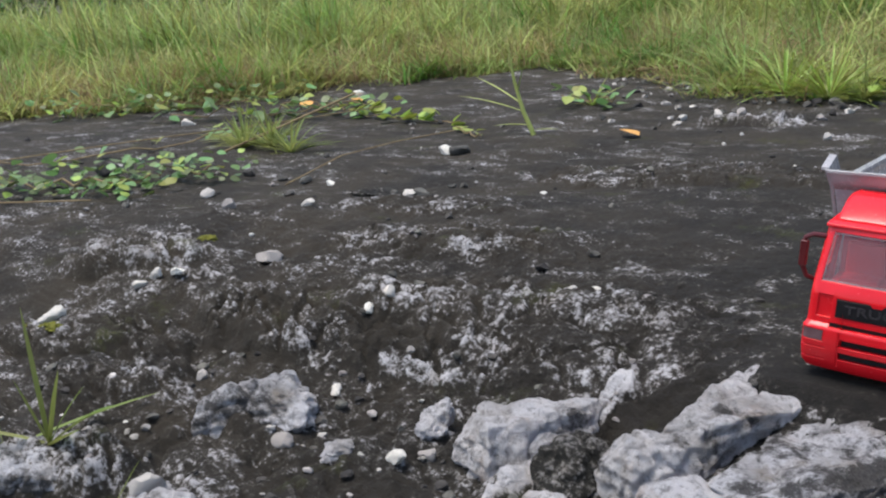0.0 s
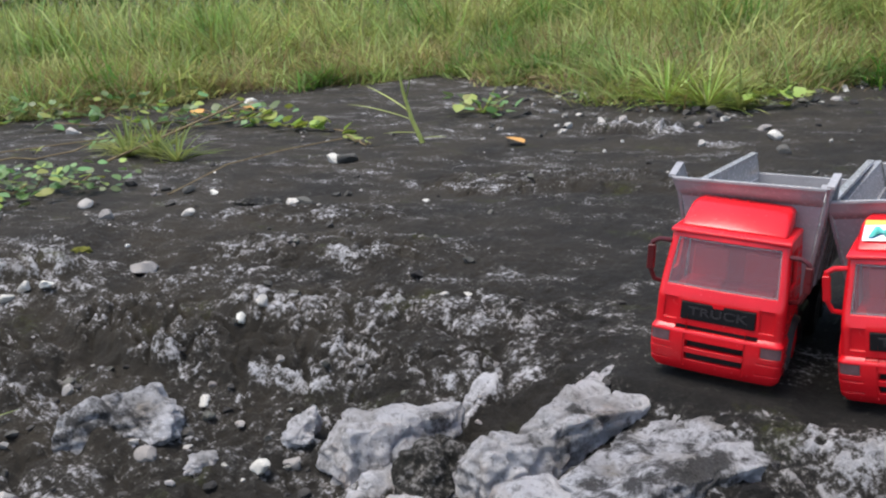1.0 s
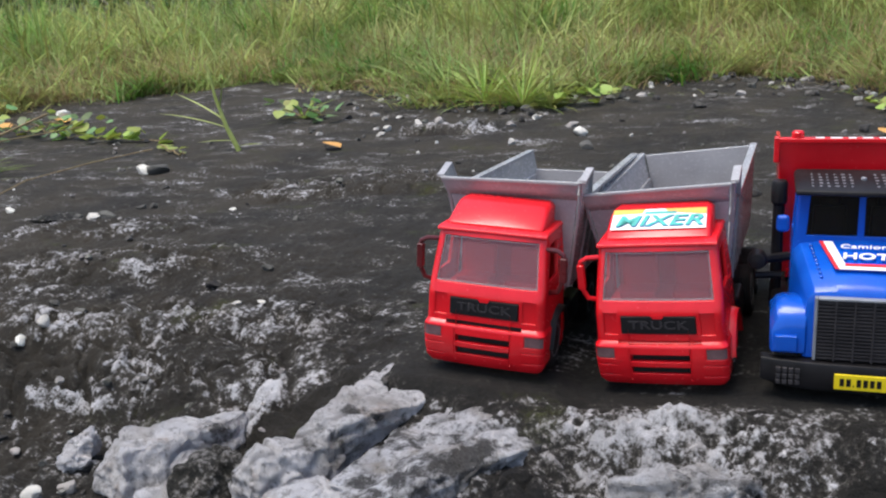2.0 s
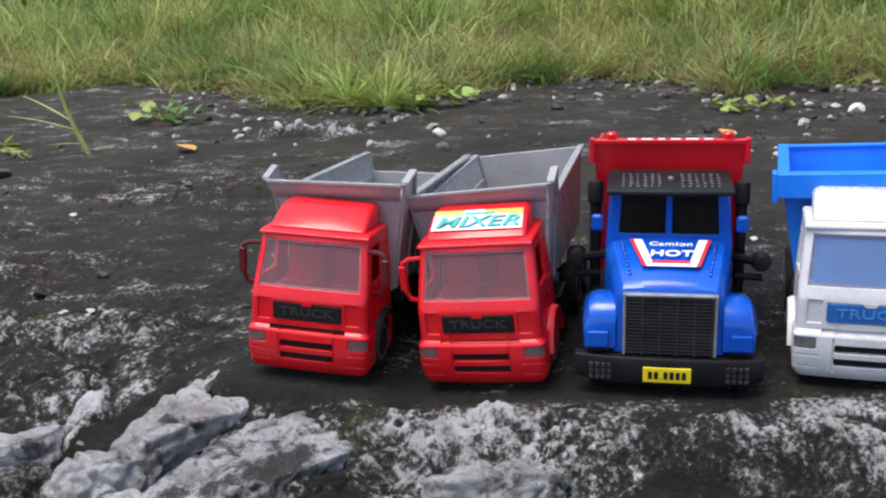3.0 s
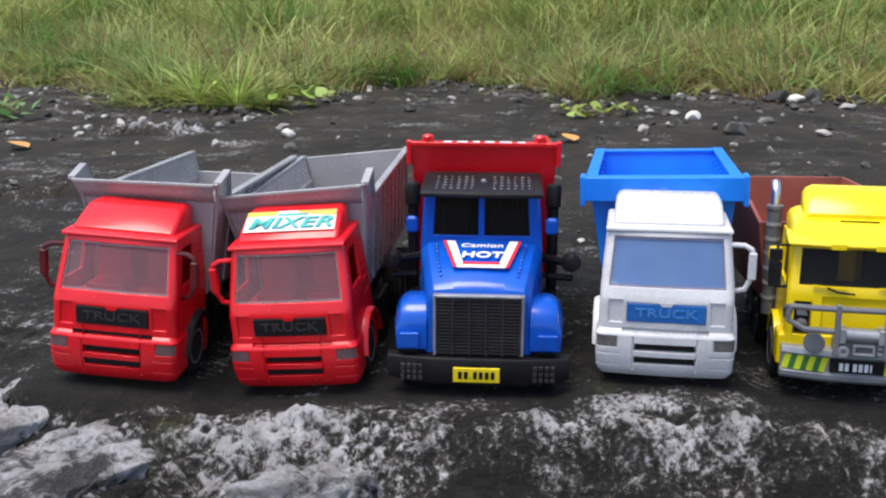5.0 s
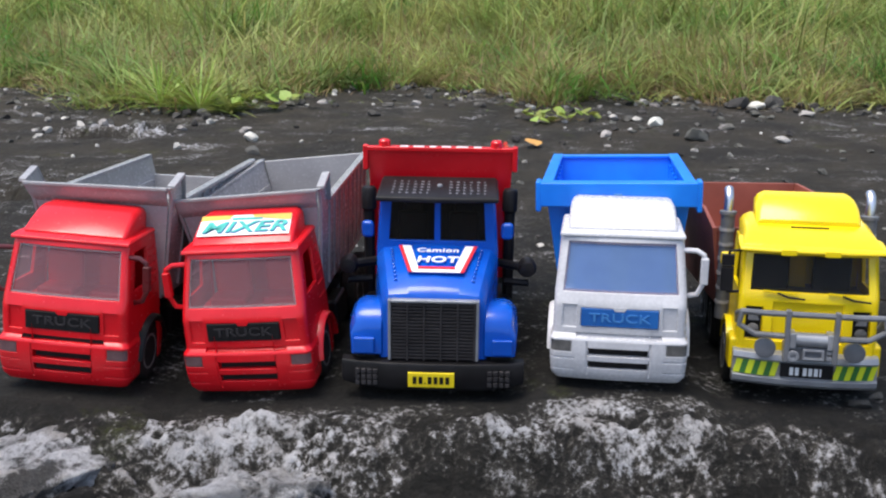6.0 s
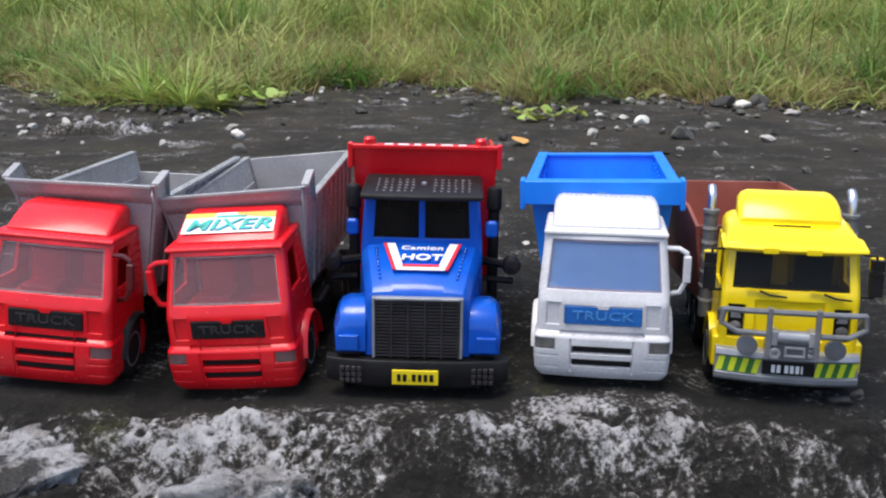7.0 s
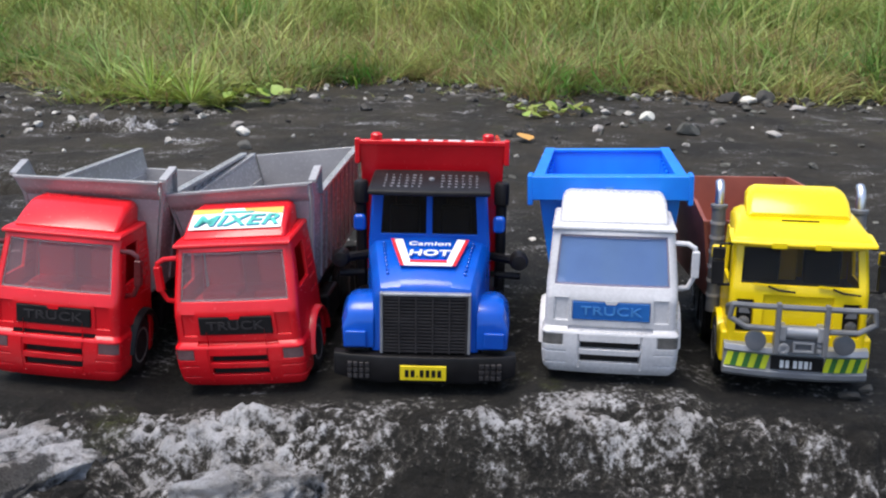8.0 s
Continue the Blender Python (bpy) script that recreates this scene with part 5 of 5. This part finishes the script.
for x, y, r in ((-0.474, 0.477, 0.016), (-0.387, 0.500, 0.011), (-0.371, 0.520, 0.010), (-0.495, 0.567, 0.008), (-0.450, 0.555, 0.007), (-0.633, 0.546, 0.010), (-0.529, 0.391, 0.022), (-0.476, 0.397, 0.009), (-0.421, 0.415, 0.007), (-0.198, 0.558, 0.008)):
    stone(x, y, r, PALE, "small pale stone lying among the broken rock")
for x, y, r in ((-0.213, 1.737, 0.017), (-0.497, 1.781, 0.016), (-0.545, 1.790, 0.014), (0.541, 1.922, 0.020), (0.791, 2.13, 0.024), (0.734, 1.748, 0.018), (-0.629, 1.83, 0.014), (-0.317, 1.639, 0.012), (0.467, 1.988, 0.016), (0.866, 2.025, 0.020)):
    stone(x, y, r, PALE, "weathered pale stone near the grass edge")
for x, y, r in ((0.582, 1.751, 0.030), (0.455, 0.654, 0.010), (0.472, 0.668, 0.006), (-0.179, 1.606, 0.020), (-0.750, 1.085, 0.018), (-1.103, 1.112, 0.015), (-1.026, 1.102, 0.014), (-0.969, 1.096, 0.013), (-1.357, 1.039, 0.030), (0.837, 2.141, 0.040), (0.760, 2.150, 0.045), (-0.019, 2.012, 0.020), (0.263, 1.763, 0.016), (-0.870, 1.385, 0.022)):
    stone(x, y, r, DARK, "dark weathered stone on the ground")

EDGE = [(-6, 1.5), (-2.6, 1.62), (-2.2, 1.74), (-1.95, 2.05), (-1.7, 2.45), (-1.35, 2.75), (-1.0, 2.62), (-0.80, 2.34), (-0.50, 2.20), (-0.36, 2.10), (-0.28, 2.35), (-0.15, 2.62), (0.15, 2.58), (0.30, 2.36), (0.70, 2.32), (1.10, 2.24), (6, 2.1)]


def edge(x):
    return curve1(x, EDGE)


def gravel(name, spots, mat, label):
    """Loose rubble too small to pick apart, as one mesh."""
    shapes = [stone_mesh("chip", 60 + k, mat, 2) for k in range(5)]
    data = []
    for me in shapes:
        data.append((np.array([v.co for v in me.vertices]), [tuple(p.vertices) for p in me.polygons]))
        bpy.data.meshes.remove(me)
    verts, faces, total = [], [], 0
    for x, y, r in spots:
        v, f = random.choice(data)
        m = np.array(pose(0, 0, 0, random.uniform(0, 360), random.uniform(0, 360), random.uniform(0, 360)).to_3x3())
        v = (v @ m.T) * (r, r, r * 0.7) + (x, y, height(x, y) + r * 0.2)
        verts.append(v)
        faces += [tuple(i + total for i in p) for p in f]
        total += len(v)
    me = bpy.data.meshes.new(name)
    me.from_pydata(np.concatenate(verts).tolist(), [], faces)
    me.materials.append(mat)
    tagged(new(name, me), label, "gravel", kind="stuff")


def by_edge(n):
    out = []
    for k in range(n):
        x = random.uniform(-1.0, 1.6)
        out.append((x, edge(x) - abs(random.gauss(0, 0.24)), random.choice((0.004, 0.006, 0.008, 0.010, 0.013, 0.016))))
    return out


def over(n, x0, x1, y0, y1, sizes):
    return [(random.uniform(x0, x1), random.uniform(y0, y1), random.choice(sizes)) for k in range(n)]


CHIP = material("pale chip", (0.10, 0.095, 0.085), (0.50, 0.47, 0.44), 60, 0.85, bump=0.6, fine=500, per="island", spread=0.35)
DARK_CHIP = material("dark chip", (0.015, 0.014, 0.012), (0.10, 0.095, 0.085), 70, 0.9, bump=0.6, fine=500, per="island", spread=0.4)
gravel("gravel", by_edge(190) + over(70, -2.0, -0.2, 0.72, 1.7, (0.003, 0.004, 0.006)) + over(70, -0.75, -0.2, 0.36, 0.66, (0.0025, 0.0035, 0.005)) + over(50, -0.2, 0.9, 1.0, 1.8, (0.003, 0.005, 0.007)), CHIP, "scattered pale limestone chips on the dark rock")
gravel("dark_gravel", by_edge(420) + over(70, -2.0, -0.2, 0.72, 1.7, (0.004, 0.006, 0.009)) + over(80, -0.75, -0.1, 0.36, 0.66, (0.003, 0.005, 0.007)) + over(90, -0.2, 1.0, 1.1, 1.9, (0.004, 0.007, 0.010)), DARK_CHIP, "scattered dark stone chips on the ground")

# ---- plants ----


def strip_mesh(name, roots, lengths, widths, lean, mat, curl=0.6, sweep=None):
    """Tapered, bent blades, three fields each, as one mesh."""
    n = len(roots)
    a = np.random.uniform(0, 2 * np.pi, n) if sweep is None else sweep
    way = np.c_[np.cos(a), np.sin(a), np.zeros(n)]
    side = np.c_[-np.sin(a + np.random.uniform(-0.6, 0.6, n)), np.cos(a), np.zeros(n)]
    pts = []
    for k, w in ((0.0, 0.7), (0.35, 1.0), (0.7, 0.7)):
        c = roots + way * (lean * lengths * (k ** (1 + curl)))[:, None] + np.c_[np.zeros((n, 2)), lengths * k * (1 - 0.25 * k * np.minimum(lean, 1.5))]
        pts += [c - side * (widths * w / 2)[:, None], c + side * (widths * w / 2)[:, None]]
    tip = roots + way * (lean * lengths)[:, None] + np.c_[np.zeros((n, 2)), lengths * (1 - 0.3 * np.minimum(lean, 1.8))]
    v = np.stack(pts + [tip], 1).reshape(-1, 3)
    base = np.arange(n) * 7
    quads = np.concatenate([np.stack([base, base + 1, base + 3, base + 2], 1), np.stack([base + 2, base + 3, base + 5, base + 4], 1)])
    tris = np.stack([base + 4, base + 5, base + 6], 1)
    me = bpy.data.meshes.new(name)
    me.vertices.add(len(v))
    me.vertices.foreach_set("co", v.ravel())
    loops = np.concatenate([quads.ravel(), tris.ravel()])
    me.loops.add(len(loops))
    me.loops.foreach_set("vertex_index", loops)
    sizes = np.concatenate([np.full(len(quads), 4), np.full(len(tris), 3)])
    me.polygons.add(len(sizes))
    me.polygons.foreach_set("loop_start", np.concatenate([[0], np.cumsum(sizes)[:-1]]))
    me.polygons.foreach_set("use_smooth", np.ones(len(sizes), dtype=bool))
    me.update(calc_edges=True)
    me.materials.append(mat)
    return me


def sward(count, x0, x1, deep, low, high, width, lean, tuft, lift=0.0, start=0.0):
    """Roots, lengths and so on for blades that stand in tufts behind the grass edge."""
    nt = count // tuft
    tx = np.random.uniform(x0, x1, nt)
    back = start + deep * np.random.uniform(0, 1, nt) ** 1.35
    ty = np.interp(tx, [p[0] for p in EDGE], [p[1] for p in EDGE]) + back + 0.07 * np.sin(tx * 31) + 0.06 * np.sin(tx * 13) + np.random.normal(0, 0.05, nt)
    tall = np.random.uniform(0.35, 1.35, nt) * (0.55 + 0.45 * np.minimum(back / 0.35, 1))
    rx = np.repeat(tx, tuft) + np.random.normal(0, 0.030, nt * tuft)
    ry = np.repeat(ty, tuft) + np.random.normal(0, 0.030, nt * tuft)
    n = nt * tuft
    length = np.random.uniform(low, high, n) * np.repeat(tall, tuft)
    turn = np.repeat(np.random.uniform(0, 2 * np.pi, nt), tuft) + np.random.normal(0, 0.9, n)
    return turn, np.c_[rx, ry, np.full(n, -0.035)], length, np.random.uniform(0.6, 1.3, n) * width, np.abs(np.random.normal(lean, 0.45, n))


def meadow(name, mat, blades):
    turn, roots, lengths, widths, lean = blades
    return strip_mesh(name, roots, lengths, widths, lean, mat, sweep=turn)


np.random.seed(5)
tagged(new("grass", meadow("grass", GRASS, sward(75000, -4.2, 3.0, 2.0, 0.08, 0.23, 0.0040, 1.05, 20))), "tall soft green grass behind the rock", "grass", kind="stuff")
tagged(new("dry_grass", meadow("dry_grass", DRY_GRASS, sward(56000, -4.2, 3.0, 0.9, 0.05, 0.17, 0.0026, 1.0, 24))), "brownish dry grass stems mixed into the sward", "grass", kind="stuff")
tagged(new("low_grass", meadow("low_grass", GRASS, sward(26000, -4.2, 2.6, 0.26, 0.05, 0.15, 0.0058, 1.3, 16))), "short bent grass along the edge of the rock", "grass", kind="stuff")
tagged(new("tall_grass", meadow("tall_grass", GRASS, sward(60000, -6.0, 5.0, 2.2, 0.18, 0.40, 0.0055, 0.9, 16, start=0.9))), "high green grass further back", "grass", kind="stuff")
tagged(new("stray_grass", meadow("stray_grass", GRASS, sward(5000, -4.2, 2.6, 0.30, 0.03, 0.09, 0.0030, 1.5, 22, start=-0.22))), "ragged low grass creeping onto the rock", "grass", kind="stuff")
tagged(new("thatch", meadow("thatch", DRY_GRASS, sward(30000, -4.2, 2.6, 0.30, 0.04, 0.10, 0.0025, 1.6, 26))), "matted dead grass at the foot of the sward", "grass", kind="stuff")
n = 22000
roots = np.c_[np.random.uniform(-9, 7, n), np.random.uniform(4.6, 7.5, n), np.random.uniform(0.0, 1.3, n)]
tagged(new("hedge", strip_mesh("hedge", roots, np.random.uniform(0.06, 0.16, n), np.random.uniform(0.03, 0.06, n), np.random.uniform(0.6, 1.6, n), DARK_LEAF)), "dark green undergrowth behind the grass", "undergrowth", kind="stuff")


def blade(bm, root, way, length, width, droop):
    """One long folded grass blade with a raised keel."""
    way = Vector(way).normalized()
    side = way.cross(Vector((0, 0, 1))).normalized() if abs(way.z) < 0.98 else Vector((1, 0, 0))
    prev = None
    for k in range(7):
        t = k / 6
        c = Vector(root) + way * length * t + Vector((0, 0, -droop * length * t * t))
        w = width * (0.55 + 1.2 * t) * (1 - t) ** 0.8 + 0.0002
        ring = [bm.verts.new(c - side * w), bm.verts.new(c + Vector((0, 0, -w * 0.5))), bm.verts.new(c + side * w)]
        if prev:
            bm.faces.new((prev[0], prev[1], ring[1], ring[0]))
            bm.faces.new((prev[1], prev[2], ring[2], ring[1]))
        prev = ring
    return bm


def tuft(x, y, blades, label, mat=GRASS, stem=0.0):
    ob = thing("grass_tuft", pose(x, y, height(x, y) - 0.002), label, "grass tuft", "grass tufts")
    for way, length, width, droop in blades:
        part("blade", blade(bmesh.new(), (0, 0, 0), way, length, width, droop), mat, ob)
    return ob


tuft(-0.626, 0.382, [((-0.05, 0.02, 1), 0.115, 0.0050, 0.05), ((0.25, 0.1, 1), 0.075, 0.005, 0.15), ((0.8, 0.3, 0.75), 0.085, 0.0055, 0.25), ((0.8, -0.1, 0.5), 0.060, 0.006, 0.1), ((-0.15, -0.2, 1), 0.065, 0.007, 0.1), ((0.5, 0.3, 1.0), 0.070, 0.003, 0.2), ((-0.95, -0.4, 0.32), 0.14, 0.0030, 0.25)], "bright green grass tuft growing from a rock crack")
tuft(-0.700, 0.385, [((0.62, 0.70, 0.30), 0.135, 0.0036, 0.10), ((-0.6, 0.3, 0.8), 0.080, 0.004, 0.2)], "long arching grass blade leaning over the rock")
tuft(-0.528, 0.345, [((0.5, 0.3, 1), 0.075, 0.0030, 0.1), ((0.6, 0.1, 0.4), 0.045, 0.0030, 0.1)], "two thin grass blades by a white rock")
random.seed(21)
for x, y, n, l in ((-1.26, 1.335, 70, 0.12), (-1.35, 1.36, 50, 0.11), (-1.18, 1.30, 40, 0.10), (-1.31, 1.31, 50, 0.10), (-0.88, 1.97, 20, 0.09), (-0.40, 2.07, 90, 0.17), (-0.50, 2.12, 80, 0.18), (-0.33, 2.05, 60, 0.11), (0.33, 2.02, 14, 0.05)):
    tuft(x, y, [((random.uniform(-1, 1), random.uniform(-0.8, 0.8), random.uniform(0.25, 0.9)), l * random.uniform(0.6, 1.1), 0.0024, random.uniform(0.1, 0.4)) for k in range(n)], "low spreading grass tuft on the rock", LIME_LEAF if n < 22 or n > 75 else GRASS)

sprig = thing("seedling", pose(-0.827, 1.582, height(-0.827, 1.582)), "thin upright weed with narrow yellow-green leaves", "weed")
part("stem", rod(bmesh.new(), [(0, 0, 0), (-0.020, 0, 0.045), (-0.036, 0.0, 0.10), (-0.046, 0, 0.165)], [0.005, 0.004, 0.003, 0.0012]), GREEN_STEM, sprig)
for root, way, l in (((-0.020, 0, 0.045), (-1, 0, 0.32), 0.15), ((-0.024, 0, 0.06), (-0.9, 0.1, 0.55), 0.12), ((-0.030, 0, 0.08), (0.25, 0, 1), 0.06), ((-0.01, 0, 0.02), (-0.9, -0.2, 0.1), 0.07), ((0, 0, 0.01), (0.9, -0.2, 0.2), 0.06)):
    part("blade", blade(bmesh.new(), root, way, l, 0.0038, 0.12), GREEN_STEM, sprig)


def leaf_mesh(mat):
    bm = bmesh.new()
    prof = [(0.0, 0.05), (0.2, 0.42), (0.45, 0.5), (0.75, 0.3), (1.0, 0.02)]
    rows = [[bm.verts.new((-w, t, 0.12 * w + 0.10 * t * (1 - t))), bm.verts.new((0, t, 0.16 * t * (1 - t) - 0.02)), bm.verts.new((w, t, 0.12 * w + 0.10 * t * (1 - t)))] for t, w in prof]
    for a, b in zip(rows, rows[1:]):
        bm.faces.new((a[0], a[1], b[1], b[0]))
        bm.faces.new((a[1], a[2], b[2], b[1]))
    me = bpy.data.meshes.new("leaf")
    bm.to_mesh(me)
    bm.free()
    me.materials.append(mat)
    me.polygons.foreach_set("use_smooth", [True] * len(me.polygons))
    return me


GREEN_LEAVES = [leaf_mesh(LEAF), leaf_mesh(LEAF), leaf_mesh(LEAF), leaf_mesh(LEAF), leaf_mesh(LIME_LEAF)]
LIME_LEAVES = [leaf_mesh(LIME_LEAF)]


def creeper(path, count, size, spread, meshes, label, lift=0.012):
    x0, y0 = path[0]
    ob = thing("creeper", pose(x0, y0, height(x0, y0)), label, "creeper", "creeping vines")
    pts = []
    for (ax, ay), (bx, by) in zip(path, path[1:]):
        for k in range(6):
            x, y = ax + (bx - ax) * k / 6, ay + (by - ay) * k / 6 + random.uniform(-0.006, 0.006)
            pts.append((x - x0, y - y0, height(x, y) - height(x0, y0) + lift * random.uniform(0.2, 1)))
    part("stem", rod(bmesh.new(), pts, 0.0016, 6), STEM, ob)
    for k in range(count):
        p = Vector(pts[(k * len(pts)) // count])
        p += Vector((random.uniform(-spread, spread), random.uniform(-spread, spread) * 0.8, 0))
        p.z = height(p.x + x0, p.y + y0) - height(x0, y0) + random.uniform(0.004, 0.008 + lift)
        lf = new("leaf", random.choice(meshes))
        lf.parent = ob
        s = size * random.uniform(0.6, 1.15)
        lf.matrix_basis = pose(*p, random.uniform(-30, 45), random.uniform(-25, 25), random.uniform(0, 360)) @ Matrix.Diagonal((s, s, s, 1))


creeper([(-1.62, 0.86), (-1.40, 0.90), (-1.24, 0.93), (-1.22, 1.02), (-1.16, 1.10)], 300, 0.019, 0.085, GREEN_LEAVES, "leafy green creeper sprawling over a stone", 0.030)
creeper([(-1.75, 1.05), (-1.55, 1.20), (-1.42, 1.38), (-1.60, 1.70), (-1.48, 1.95)], 26, 0.030, 0.05, GREEN_LEAVES, "sparse green vine on bare rock", 0.02)
creeper([(-1.85, 1.62), (-1.60, 1.72), (-1.45, 1.78), (-1.30, 1.74)], 110, 0.028, 0.09, GREEN_LEAVES, "broad-leaved green creeper at the grass edge", 0.04)
creeper([(-1.36, 1.74), (-1.25, 1.70), (-1.15, 1.69), (-1.05, 1.715)], 22, 0.034, 0.014, LIME_LEAVES, "chain of yellow-green leaves along a runner", 0.012)
creeper([(-1.02, 1.62), (-0.96, 1.56), (-0.90, 1.52)], 6, 0.026, 0.02, LIME_LEAVES, "few young leaves beside the weed", 0.01)
creeper([(-2.3, 1.60), (-2.1, 1.68), (-1.95, 1.85), (-1.80, 2.05)], 110, 0.030, 0.09, GREEN_LEAVES, "green creeper along the grass edge", 0.05)
creeper([(-0.96, 1.98), (-0.86, 1.95), (-0.80, 1.93)], 22, 0.030, 0.05, GREEN_LEAVES, "small green weed on dark soil", 0.03)
creeper([(-0.34, 2.06), (-0.27, 2.06), (-0.20, 2.10)], 26, 0.030, 0.05, LIME_LEAVES, "yellow-green weed at the grass edge", 0.03)
creeper([(0.30, 2.00), (0.36, 1.98), (0.42, 1.99)], 24, 0.024, 0.04, LIME_LEAVES, "low yellowish weed among rubble", 0.012)


def twig(pts, r, label, mat=STEM):
    x0, y0 = pts[0][:2]
    ob = finish("twig", rod(bmesh.new(), [(x - x0, y - y0, height(x, y) - height(x0, y0) + z) for x, y, z in pts], r, 6), mat)
    ob.matrix_basis = pose(x0, y0, height(x0, y0))
    tagged(ob, label, "twig")


twig([(-1.00, 1.08, 0.002), (-0.98, 1.20, 0.02), (-0.95, 1.32, 0.025), (-0.90, 1.42, 0.03)], 0.0010, "bent dry grass stem lying on rock", STEM)
twig([(-1.30, 1.25, 0.004), (-1.22, 1.36, 0.05), (-1.16, 1.48, 0.09)], 0.0022, "pale dry stick poking from the grass")
twig([(-1.75, 0.98, 0.01), (-1.52, 1.22, 0.03), (-1.34, 1.46, 0.03), (-1.28, 1.72, 0.03)], 0.0012, "thin brown creeper stalk across the rock")
twig([(-1.60, 0.72, 0.006), (-1.36, 0.78, 0.012), (-1.18, 0.86, 0.01)], 0.0013, "thin dry stalk on the ground")
twig([(-0.98, 2.5, 0.02), (-0.80, 2.48, 0.03), (-0.62, 2.52, 0.03)], 0.006, "dry pale stalk at the grass edge")

for x, y, s, yaw in ((0.295, 1.66, 0.034, 30), (-0.62, 1.58, 0.040, 80), (-1.62, 1.85, 0.04, 10), (-1.5, 1.93, 0.045, 60)):
    lf = new("dead_leaf", leaf_mesh(DEAD_LEAF))
    lf.matrix_basis = pose(x, y, height(x, y) + 0.006, 12, 8, yaw) @ Matrix.Diagonal((s, s, s, 1))
    tagged(lf, "curled orange-brown dead leaf on the ground", "leaf", "fallen leaves")

MOSS = material("yellow moss", (0.06, 0.07, 0.008), (0.22, 0.22, 0.015), 150, 0.95, bump=1.0, fine=900)
for x, y, r in ((-0.87, 0.79, 0.016), (-0.905, 0.575, 0.030), (-0.850, 0.548, 0.018)):
    ob = new("moss", stone_mesh("moss", round(r * 1000), MOSS, 4, 0.5, 0))
    ob.matrix_basis = pose(x, y, height(x, y) + 0.0005) @ Matrix.Diagonal((r * 0.8, r * 0.5, 0.0035, 1))
    tagged(ob, "low cushion of yellow-green moss on rock", "moss", "moss cushions")
